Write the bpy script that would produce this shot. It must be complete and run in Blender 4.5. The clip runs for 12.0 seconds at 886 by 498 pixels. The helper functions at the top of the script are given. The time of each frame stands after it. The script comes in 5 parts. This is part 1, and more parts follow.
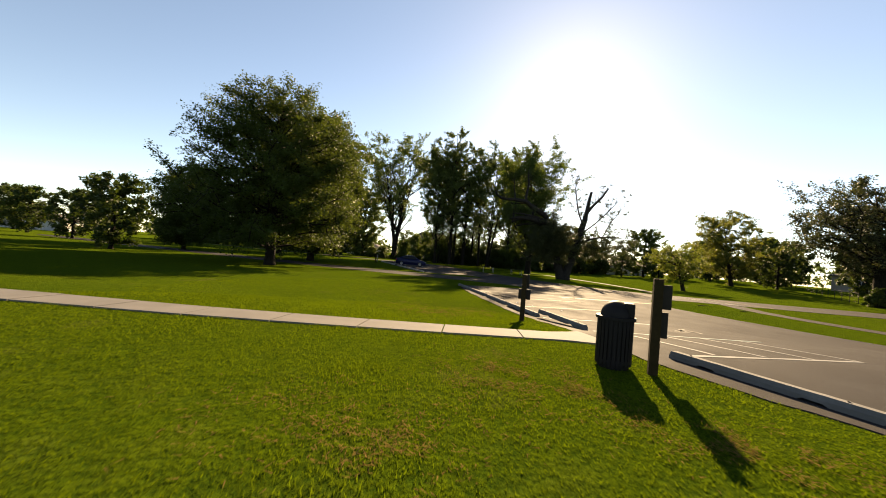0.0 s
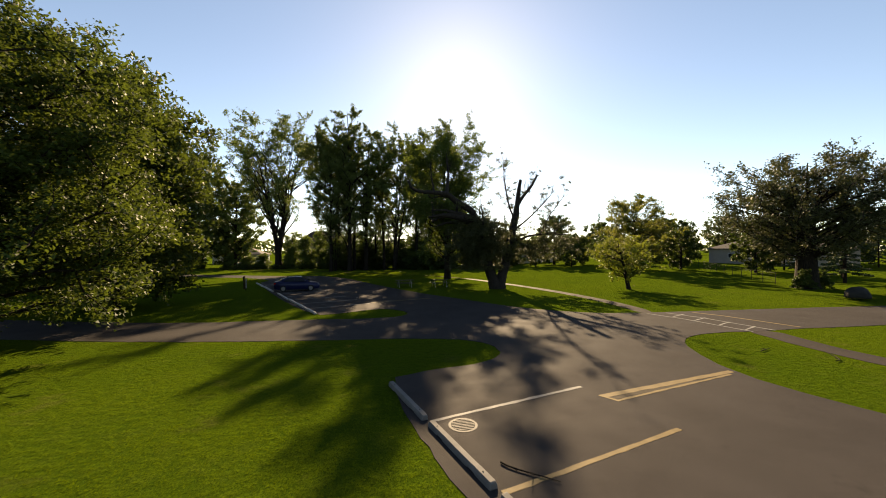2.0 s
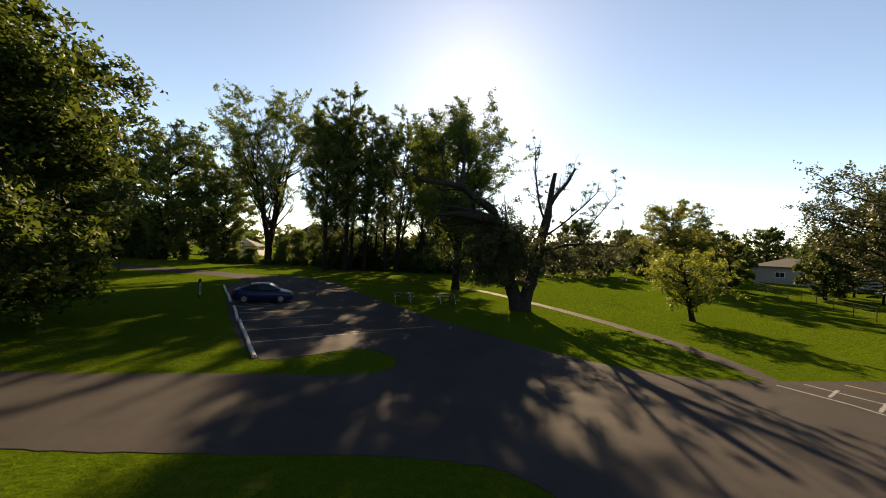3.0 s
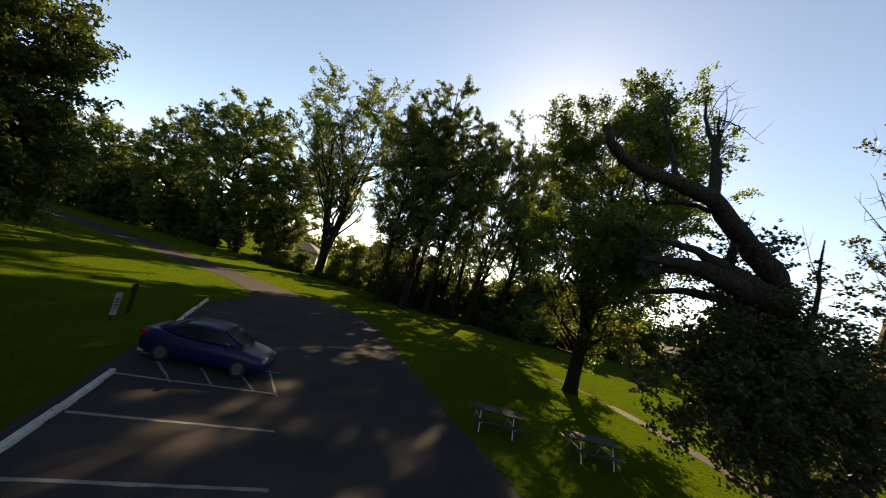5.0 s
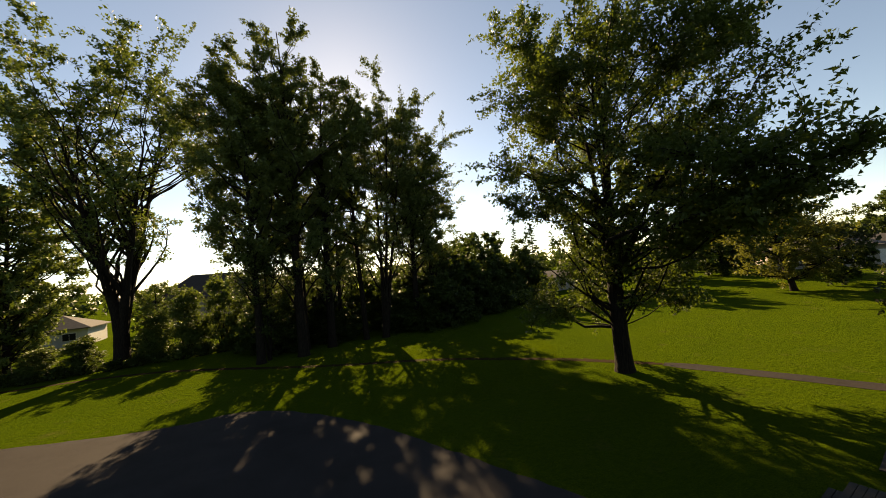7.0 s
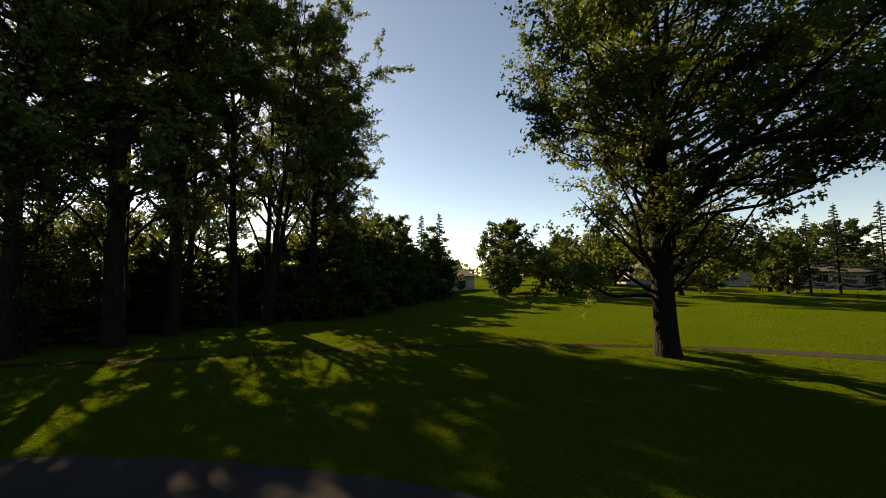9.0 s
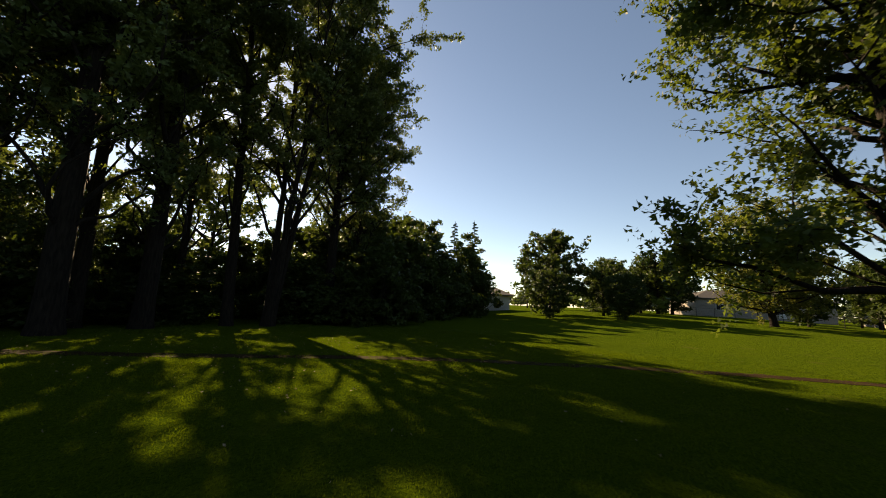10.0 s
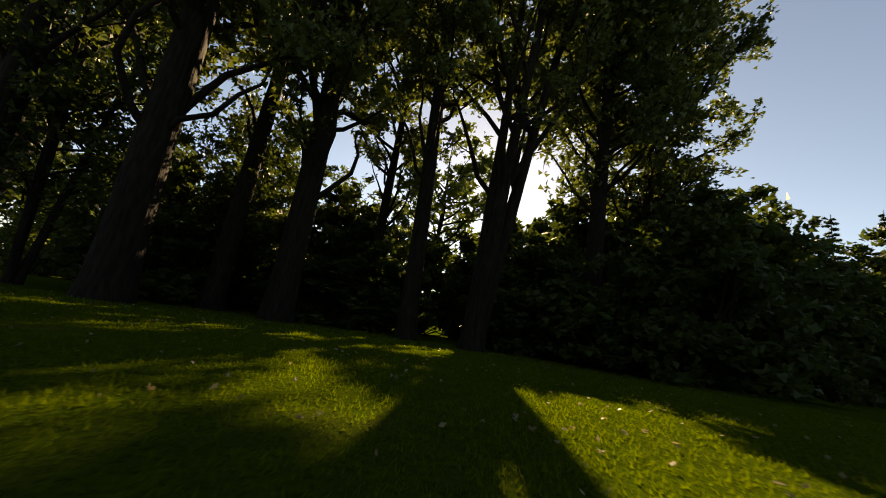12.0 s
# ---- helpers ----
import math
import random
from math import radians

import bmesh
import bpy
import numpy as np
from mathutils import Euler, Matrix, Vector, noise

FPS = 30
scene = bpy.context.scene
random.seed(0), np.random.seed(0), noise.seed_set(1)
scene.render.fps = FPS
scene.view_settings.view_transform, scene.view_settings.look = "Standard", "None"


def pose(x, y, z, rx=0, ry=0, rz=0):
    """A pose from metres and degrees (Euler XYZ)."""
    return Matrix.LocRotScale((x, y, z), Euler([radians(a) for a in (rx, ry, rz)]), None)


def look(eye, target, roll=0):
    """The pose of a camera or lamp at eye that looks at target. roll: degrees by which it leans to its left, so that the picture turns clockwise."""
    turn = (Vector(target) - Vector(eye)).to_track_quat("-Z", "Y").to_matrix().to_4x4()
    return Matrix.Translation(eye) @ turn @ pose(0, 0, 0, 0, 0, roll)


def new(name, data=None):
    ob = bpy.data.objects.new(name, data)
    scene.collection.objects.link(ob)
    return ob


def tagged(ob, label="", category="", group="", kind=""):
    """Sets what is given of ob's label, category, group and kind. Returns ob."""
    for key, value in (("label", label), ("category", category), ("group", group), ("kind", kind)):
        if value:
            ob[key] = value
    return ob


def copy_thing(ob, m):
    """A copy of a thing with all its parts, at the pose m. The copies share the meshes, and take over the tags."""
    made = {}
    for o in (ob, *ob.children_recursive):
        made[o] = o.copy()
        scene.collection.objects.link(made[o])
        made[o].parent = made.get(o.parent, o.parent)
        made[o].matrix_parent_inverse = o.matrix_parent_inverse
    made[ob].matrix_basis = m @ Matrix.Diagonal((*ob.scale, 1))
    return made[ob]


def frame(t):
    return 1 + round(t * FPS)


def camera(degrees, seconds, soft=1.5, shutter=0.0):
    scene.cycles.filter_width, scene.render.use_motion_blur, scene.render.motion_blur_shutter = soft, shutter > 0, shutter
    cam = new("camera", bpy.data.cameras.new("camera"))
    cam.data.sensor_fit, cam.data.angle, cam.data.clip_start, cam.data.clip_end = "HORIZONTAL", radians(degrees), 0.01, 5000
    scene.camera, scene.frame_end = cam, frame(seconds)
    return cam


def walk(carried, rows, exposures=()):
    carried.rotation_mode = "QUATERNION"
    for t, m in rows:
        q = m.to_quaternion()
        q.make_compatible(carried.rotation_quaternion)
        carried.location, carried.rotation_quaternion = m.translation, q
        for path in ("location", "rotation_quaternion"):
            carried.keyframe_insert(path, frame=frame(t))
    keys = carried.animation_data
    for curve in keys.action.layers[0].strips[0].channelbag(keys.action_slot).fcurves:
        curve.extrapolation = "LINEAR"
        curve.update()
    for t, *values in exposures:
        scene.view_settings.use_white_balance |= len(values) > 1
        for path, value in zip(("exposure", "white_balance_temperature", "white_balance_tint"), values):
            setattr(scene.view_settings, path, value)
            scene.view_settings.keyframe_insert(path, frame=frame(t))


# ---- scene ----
# ======== camera and its walk ========
cam = camera(101.8, 12.0, soft=0.95, shutter=0.10)
PATH = [
    (0, (2.466, 1.755, 1.686), (2.324, 3.750, 1.727), 4.71),
    (0.5, (1.645, 4.306, 2.119), (1.793, 6.300, 2.157), -0.32),
    (1, (1.073, 6.779, 2.729), (1.378, 8.755, 2.751), -1.15),
    (1.5, (1.047, 9.688, 3.365), (1.427, 11.652, 3.378), -0.79),
    (2, (1.394, 13.089, 3.925), (1.808, 15.046, 3.933), -0.07),
    (2.5, (1.980, 17.044, 4.273), (2.394, 19.000, 4.280), 1.14),
    (3, (2.716, 21.019, 4.700), (3.097, 22.983, 4.696), 2.73),
    (3.5, (3.229, 25.429, 5.135), (3.575, 27.399, 5.115), 5.07),
    (3.7, (3.384, 26.960, 5.277), (3.702, 28.934, 5.248), 6.52),
    (5.3, (0.433, 39.474, 5.055), (0.384, 41.460, 5.284), 15.96),
    (5.5, (-0.731, 40.812, 5.241), (-0.620, 42.790, 5.519), 10.64),
    (6, (-3.022, 43.868, 5.922), (-2.599, 45.803, 6.198), 1.88),
    (6.5, (-4.695, 46.446, 6.409), (-3.992, 48.307, 6.614), -3.21),
    (7, (-5.818, 48.702, 6.580), (-4.861, 50.455, 6.696), -5.40),
    (7.5, (-6.029, 50.918, 6.575), (-4.865, 52.544, 6.605), -5.79),
    (7.7, (-5.938, 51.887, 6.440), (-4.700, 53.458, 6.448), -5.41),
    (9.3, (-4.565, 61.198, 2.703), (-3.012, 62.444, 2.885), -0.13),
    (9.5, (-3.803, 62.206, 2.353), (-2.262, 63.464, 2.565), 0.44),
    (10, (-1.650, 64.738, 1.756), (-0.215, 66.100, 2.048), 2.35),
    (10.5, (0.393, 67.313, 1.126), (1.643, 68.831, 1.490), 4.19),
    (11, (2.167, 69.932, 0.730), (3.125, 71.640, 1.135), 6.37),
    (11.5, (3.526, 72.518, 0.688), (4.109, 74.388, 1.092), 8.67),
    (12, (4.441, 75.581, 0.544), (4.643, 77.527, 0.962), 8.88),
]
EXPOSURES = [(0.0, 1.99, 8550, 11), (1.5, 1.9, 8300, 11), (3.7, 1.84, 8200, 10.5), (5.5, 2.03, 8850, 10.5), (6.5, 1.87, 9200, 11), (7.7, 1.5, 9100, 11.5), (9.3, 1.6, 8850, 12), (10.5, 1.56, 8100, 11), (12.0, 1.8, 10100, 13)]
walk(cam, [(t, look(eye, target, roll)) for t, eye, target, roll in PATH], EXPOSURES)

# ======== world and sun ========
SUN_AZ, SUN_EL = radians(14.5), radians(26.6)
world = bpy.data.worlds.new("sky")
scene.world = world
world.use_nodes = True
wn = world.node_tree.nodes
sky = wn.new("ShaderNodeTexSky")
sky.sky_type = "NISHITA"
sky.sun_disc = False
sky.sun_elevation, sky.sun_rotation = SUN_EL, SUN_AZ
sky.altitude, sky.air_density, sky.dust_density, sky.ozone_density = 700, 0.85, 0.2, 1.4
wn["Background"].inputs["Strength"].default_value = 0.062
world.node_tree.links.new(sky.outputs["Color"], wn["Background"].inputs["Color"])
sun_data = bpy.data.lights.new("sun", "SUN")
sun_data.energy, sun_data.angle, sun_data.color = 5.0, radians(0.6), (1.0, 0.815, 0.58)
sun = new("sun", sun_data)
to_sun = Vector((math.sin(SUN_AZ) * math.cos(SUN_EL), math.cos(SUN_AZ) * math.cos(SUN_EL), math.sin(SUN_EL)))
sun.matrix_world = Matrix.Translation((0, 0, 60)) @ (-to_sun).to_track_quat("-Z", "Y").to_matrix().to_4x4()


# ======== materials ========
def mat(name, rough=0.8, metal=0.0):
    m = bpy.data.materials.new(name)
    m.use_nodes = True
    b = m.node_tree.nodes["Principled BSDF"]
    b.inputs["Roughness"].default_value, b.inputs["Metallic"].default_value = rough, metal
    return m, m.node_tree.nodes, m.node_tree.links, b


def noise_node(n, l, scale, detail=4.0, rough=0.6, coord="Object"):
    tc = n.new("ShaderNodeTexCoord")
    t = n.new("ShaderNodeTexNoise")
    t.inputs["Scale"].default_value, t.inputs["Detail"].default_value, t.inputs["Roughness"].default_value = scale, detail, rough
    l.new(tc.outputs[coord], t.inputs["Vector"])
    return t.outputs["Fac"]


def ramp(n, l, fac, stops):
    r = n.new("ShaderNodeValToRGB")
    els = r.color_ramp.elements
    while len(els) < len(stops):
        els.new(0.5)
    for e, (p, c) in zip(els, stops):
        e.position, e.color = p, (*c, 1)
    l.new(fac, r.inputs["Fac"])
    return r.outputs["Color"]


def blend(n, l, fac, a, b, kind="MIX"):
    x = n.new("ShaderNodeMix")
    x.data_type, x.blend_type = "RGBA", kind
    for sock, v in ((x.inputs[0], fac), (x.inputs[6], a), (x.inputs[7], b)):
        if isinstance(v, (int, float)):
            sock.default_value = v
        elif isinstance(v, tuple):
            sock.default_value = (*v, 1)
        else:
            l.new(v, sock)
    return x.outputs[2]


def bump(n, l, b, height, strength=0.4, dist=0.02):
    u = n.new("ShaderNodeBump")
    u.inputs["Strength"].default_value, u.inputs["Distance"].default_value = strength, dist
    l.new(height, u.inputs["Height"])
    l.new(u.outputs["Normal"], b.inputs["Normal"])


def plain(name, colour, rough=0.7, metal=0.0, var=0.25, scale=6.0, bumps=0.15):
    """A paint or plain surface with some wear at two scales."""
    m, n, l, b = mat(name, rough, metal)
    dark = tuple(c * (1 - var) for c in colour)
    c1 = ramp(n, l, noise_node(n, l, scale), [(0.3, dark), (0.7, colour)])
    c2 = blend(n, l, ramp(n, l, noise_node(n, l, scale * 9, 6), [(0.45, (0, 0, 0)), (0.75, (1, 1, 1))]), c1, tuple(c * (1 - var * 0.6) for c in colour))
    l.new(c2, b.inputs["Base Color"])
    b.inputs["Specular IOR Level"].default_value = 0.5 if metal else 0.12
    if bumps:
        bump(n, l, b, noise_node(n, l, scale * 12, 5), bumps, 0.01)
    return m


def grass_material():
    m, n, l, b = mat("lawn", 0.85)
    big = noise_node(n, l, 0.16, 5)
    mid = noise_node(n, l, 1.3, 6, 0.7)
    fine = noise_node(n, l, 22.0, 5, 0.75)
    c = ramp(n, l, big, [(0.3, (0.044, 0.075, 0.005)), (0.7, (0.071, 0.103, 0.006))])
    c = blend(n, l, ramp(n, l, mid, [(0.5, (0, 0, 0)), (0.78, (0.75, 0.75, 0.75))]), c, (0.066, 0.088, 0.013))
    c = blend(n, l, ramp(n, l, fine, [(0.35, (1, 1, 1)), (0.6, (0, 0, 0))]), c, (0.009, 0.024, 0.003))
    c = blend(n, l, ramp(n, l, noise_node(n, l, 0.55, 4), [(0.60, (0, 0, 0)), (0.78, (0.5, 0.5, 0.5))]), c, (0.095, 0.074, 0.03))
    c = blend(n, l, ramp(n, l, noise_node(n, l, 4.5, 7, 0.7), [(0.40, (0.55, 0.55, 0.55)), (0.56, (0, 0, 0))]), c, (0.016, 0.038, 0.004))
    l.new(c, b.inputs["Base Color"])
    b.inputs["Specular IOR Level"].default_value = 0.0
    b.inputs["Sheen Weight"].default_value, b.inputs["Sheen Roughness"].default_value = 0.10, 0.4
    b.inputs["Sheen Tint"].default_value = (0.42, 0.52, 0.04, 1)
    h = n.new("ShaderNodeMath")
    h.operation = "ADD"
    l.new(fine, h.inputs[0])
    tuft = n.new("ShaderNodeMath")
    tuft.operation = "MULTIPLY_ADD"
    tuft.inputs[1].default_value = 4.0
    l.new(noise_node(n, l, 4.5, 3), tuft.inputs[0])
    l.new(noise_node(n, l, 70.0, 3), tuft.inputs[2])
    l.new(tuft.outputs[0], h.inputs[1])
    bump(n, l, b, h.outputs[0], 0.9, 0.05)
    return m


def asphalt_material(name, base, warm):
    m, n, l, b = mat(name, 0.82)
    b.inputs["Specular IOR Level"].default_value = 0.03
    c = ramp(n, l, noise_node(n, l, 0.35, 5), [(0.3, tuple(base * w * 0.8 for w in warm)), (0.72, tuple(base * w * 1.15 for w in warm))])
    grit = noise_node(n, l, 140.0, 3, 0.8)
    c = blend(n, l, ramp(n, l, grit, [(0.52, (0, 0, 0)), (0.72, (0.45, 0.45, 0.45))]), c, (0.13, 0.12, 0.11))
    c = blend(n, l, ramp(n, l, noise_node(n, l, 1.1, 6, 0.75), [(0.60, (0, 0, 0)), (0.72, (0.5, 0.5, 0.5))]), c, tuple(base * 0.5 * w for w in warm))
    l.new(c, b.inputs["Base Color"])
    l.new(ramp(n, l, noise_node(n, l, 0.8, 4), [(0.3, (0.72, 0.72, 0.72)), (0.7, (0.86, 0.86, 0.86))]), b.inputs["Roughness"])
    bump(n, l, b, grit, 0.5, 0.006)
    return m


def leaf_material(name, dark, light, back, trans=0.45, gloss=0.15):
    m = bpy.data.materials.new(name)
    m.use_nodes = True
    n, l = m.node_tree.nodes, m.node_tree.links
    b, out = n["Principled BSDF"], n["Material Output"]
    b.inputs["Roughness"].default_value = 0.55
    b.inputs["Specular IOR Level"].default_value = gloss
    c = ramp(n, l, noise_node(n, l, 0.9, 3), [(0.3, dark), (0.7, light)])
    c = blend(n, l, ramp(n, l, noise_node(n, l, 9.0, 2), [(0.4, (0, 0, 0)), (0.7, (0.6, 0.6, 0.6))]), c, tuple(v * 1.5 for v in light))
    l.new(c, b.inputs["Base Color"])
    t = n.new("ShaderNodeBsdfTranslucent")
    l.new(blend(n, l, 0.5, c, back), t.inputs["Color"])
    mix = n.new("ShaderNodeMixShader")
    mix.inputs[0].default_value = trans
    l.new(b.outputs[0], mix.inputs[1])
    l.new(t.outputs[0], mix.inputs[2])
    l.new(mix.outputs[0], out.inputs["Surface"])
    return m


def bark_material(name, dark, light):
    m, n, l, b = mat(name, 0.9)
    tc, mp = n.new("ShaderNodeTexCoord"), n.new("ShaderNodeMapping")
    mp.inputs["Scale"].default_value = (7, 7, 1.3)
    l.new(tc.outputs["Object"], mp.inputs["Vector"])
    t = n.new("ShaderNodeTexNoise")
    t.inputs["Scale"].default_value, t.inputs["Detail"].default_value = 2.2, 7
    l.new(mp.outputs["Vector"], t.inputs["Vector"])
    l.new(ramp(n, l, t.outputs["Fac"], [(0.35, dark), (0.68, light)]), b.inputs["Base Color"])
    b.inputs["Specular IOR Level"].default_value = 0.12
    bump(n, l, b, t.outputs["Fac"], 0.9, 0.06)
    return m


M_GRASS = grass_material()
M_ASPHALT = asphalt_material("asphalt", 0.026, (1.10, 1.0, 1.0))
M_TRAIL = asphalt_material("trail_asphalt", 0.023, (1.15, 1.0, 0.92))
M_CONCRETE = plain("concrete", (0.140, 0.132, 0.126), 0.85, 0, 0.25, 1.5, 0.3)
M_STOP = plain("stop_concrete", (0.150, 0.145, 0.140), 0.85, 0, 0.35, 3.0, 0.4)
M_WHITE = plain("white_line_paint", (0.165, 0.165, 0.162), 0.7, 0, 0.35, 4.0, 0.1)
M_YELLOW = plain("yellow_line_paint", (0.145, 0.106, 0.048), 0.7, 0, 0.35, 4.0, 0.1)
M_CYAN = plain("blue_line_paint", (0.115, 0.175, 0.175), 0.7, 0, 0.3, 4.0, 0.1)
M_DIRT = plain("bare_soil", (0.036, 0.022, 0.011), 0.95, 0, 0.5, 1.2, 0.6)
M_DIRT.node_tree.nodes["Principled BSDF"].inputs["Specular IOR Level"].default_value = 0.02
M_WOOD = plain("weathered_post_wood", (0.040, 0.028, 0.012), 0.9, 0, 0.45, 9.0, 0.5)
M_WOOD.node_tree.nodes["Principled BSDF"].inputs["Specular IOR Level"].default_value = 0.08
M_BIN = plain("dark_brown_plastic", (0.010, 0.008, 0.008), 0.6, 0, 0.3, 8.0, 0.05)
M_BIN.node_tree.nodes["Principled BSDF"].inputs["Specular IOR Level"].default_value = 0.18
M_STEEL = plain("galvanised_steel", (0.45, 0.45, 0.45), 0.45, 0.8, 0.2, 10.0, 0.05)
M_IRON = plain("cast_iron", (0.040, 0.038, 0.036), 0.75, 0.15, 0.3, 20.0, 0.2)
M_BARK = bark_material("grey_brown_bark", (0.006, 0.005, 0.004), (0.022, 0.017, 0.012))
M_BARK_DEAD = bark_material("dead_wood_bark", (0.009, 0.008, 0.007), (0.036, 0.030, 0.025))
M_LEAF = leaf_material("maple_leaf", (0.022, 0.042, 0.010), (0.048, 0.074, 0.016), (0.19, 0.24, 0.02), 0.40, 0.18)
M_MAPLE = leaf_material("dark_maple_leaf", (0.016, 0.030, 0.007), (0.033, 0.052, 0.012), (0.15, 0.19, 0.02), 0.30, 0.08)
M_POPLAR = leaf_material("poplar_leaf", (0.032, 0.052, 0.013), (0.062, 0.090, 0.024), (0.20, 0.24, 0.03), 0.30, 0.22)
M_YLEAF = leaf_material("yellow_green_leaf", (0.050, 0.075, 0.011), (0.09, 0.118, 0.018), (0.25, 0.27, 0.02), 0.42)
M_LOCUST = leaf_material("locust_leaf", (0.048, 0.060, 0.011), (0.09, 0.100, 0.02), (0.25, 0.25, 0.03), 0.42)
M_DULL = leaf_material("dull_olive_leaf", (0.020, 0.025, 0.010), (0.045, 0.050, 0.020), (0.10, 0.11, 0.03), 0.25)
M_COTTON = leaf_material("cottonwood_leaf", (0.040, 0.066, 0.013), (0.074, 0.108, 0.026), (0.20, 0.25, 0.03), 0.28, 0.2)
M_SHRUB = leaf_material("shrub_leaf", (0.013, 0.024, 0.006), (0.032, 0.050, 0.010), (0.12, 0.17, 0.02), 0.28)
M_NEEDLE = leaf_material("spruce_needle", (0.016, 0.030, 0.014), (0.035, 0.055, 0.026), (0.05, 0.08, 0.03), 0.15)
M_BLADE = leaf_material("grass_blade", (0.034, 0.058, 0.004), (0.058, 0.085, 0.006), (0.16, 0.22, 0.010), 0.40, 0.0)


# ======== mesh helpers ========
def raw_mesh(name, verts, faces, material, smooth=False):
    """A mesh from arrays: verts (n, 3), faces a list of (m, k) arrays."""
    me = bpy.data.meshes.new(name)
    verts = np.asarray(verts, dtype=np.float32)
    faces = [np.asarray(f, dtype=np.int32) for f in faces if len(f)]
    loops = np.concatenate([f.ravel() for f in faces])
    sizes = np.concatenate([np.full(len(f), f.shape[1], dtype=np.int32) for f in faces])
    starts = np.concatenate(([0], np.cumsum(sizes)[:-1])).astype(np.int32)
    me.vertices.add(len(verts))
    me.vertices.foreach_set("co", verts.ravel())
    me.loops.add(len(loops))
    me.loops.foreach_set("vertex_index", loops)
    me.polygons.add(len(sizes))
    me.polygons.foreach_set("loop_start", starts)
    me.polygons.foreach_set("loop_total", sizes)
    if smooth:
        me.polygons.foreach_set("use_smooth", np.ones(len(sizes), dtype=bool))
    me.update(calc_edges=True)
    me.validate()
    if material:
        me.materials.append(material)
    return me


def put_under(ob, parent):
    ob.parent = parent
    return ob


def part(name, bm, material, parent, label="", smooth=False):
    """One bmesh as one mesh object under a thing or a part."""
    me = bpy.data.meshes.new(name)
    bm.normal_update()
    bm.to_mesh(me)
    bm.free()
    if smooth:
        for p in me.polygons:
            p.use_smooth = True
    me.materials.append(material)
    ob = new(name, me)
    if parent:
        ob.parent = parent
    return tagged(ob, label) if label else ob


def thing(name, m, label, category, group="", kind=""):
    ob = new(name)
    ob.matrix_world = m
    return tagged(ob, label, category, group, kind)


def box(bm, x0, x1, y0, y1, z0, z1, bevel=0.0, m=None):
    r = bmesh.ops.create_cube(bm, size=1.0)
    vs = r["verts"]
    bmesh.ops.scale(bm, vec=(x1 - x0, y1 - y0, z1 - z0), verts=vs)
    bmesh.ops.translate(bm, vec=((x0 + x1) / 2, (y0 + y1) / 2, (z0 + z1) / 2), verts=vs)
    if bevel:
        es = list({e for v in vs for e in v.link_edges})
        r2 = bmesh.ops.bevel(bm, geom=es, offset=bevel, segments=2, affect="EDGES", profile=0.6)
        vs = list({v for f in r2["faces"] for v in f.verts} | {v for v in vs if v.is_valid})
    if m is not None:
        bmesh.ops.transform(bm, matrix=m, verts=vs)
    return vs


def cyl(bm, r0, r1, h, n=16, m=None):
    r = bmesh.ops.create_cone(bm, cap_ends=True, segments=n, radius1=r0, radius2=r1, depth=h)
    bmesh.ops.translate(bm, vec=(0, 0, h / 2), verts=r["verts"])
    if m is not None:
        bmesh.ops.transform(bm, matrix=m, verts=r["verts"])
    return r["verts"]


def rod(bm, a, b, r, n=8):
    a, b = Vector(a), Vector(b)
    q = (b - a).to_track_quat("Z", "Y").to_matrix().to_4x4()
    return cyl(bm, r, r, (b - a).length, n, Matrix.Translation(a) @ q)


def tube(pts, radii, sides=7):
    """Verts and quads of a bent, tapering tube."""
    pts = np.asarray(pts, float)
    k = len(pts)
    d = np.gradient(pts, axis=0)
    d /= np.linalg.norm(d, axis=1)[:, None] + 1e-9
    ref = np.array([1.0, 0.0, 0.0]) if abs(d[0][0]) < 0.8 else np.array([0.0, 1.0, 0.0])
    a = np.cross(d, ref)
    a /= np.linalg.norm(a, axis=1)[:, None] + 1e-9
    b = np.cross(d, a)
    th = np.linspace(0, 2 * math.pi, sides, endpoint=False)
    ring = a[:, None, :] * np.cos(th)[None, :, None] + b[:, None, :] * np.sin(th)[None, :, None]
    v = (pts[:, None, :] + ring * np.asarray(radii, float)[:, None, None]).reshape(-1, 3)
    i = np.arange(k - 1)[:, None] * sides
    j = np.arange(sides)[None, :]
    j2 = (j + 1) % sides
    f = np.stack([i + j, i + j2, i + sides + j2, i + sides + j], -1).reshape(-1, 4)
    return v, f


class Wood:
    def __init__(self):
        self.v, self.f, self.n = [], [], 0

    def add(self, pts, radii, sides=7):
        v, f = tube(pts, radii, sides)
        self.v.append(v)
        self.f.append(f + self.n)
        self.n += len(v)

    def mesh(self, name, material):
        return raw_mesh(name, np.concatenate(self.v), [np.concatenate(self.f)], material, True)


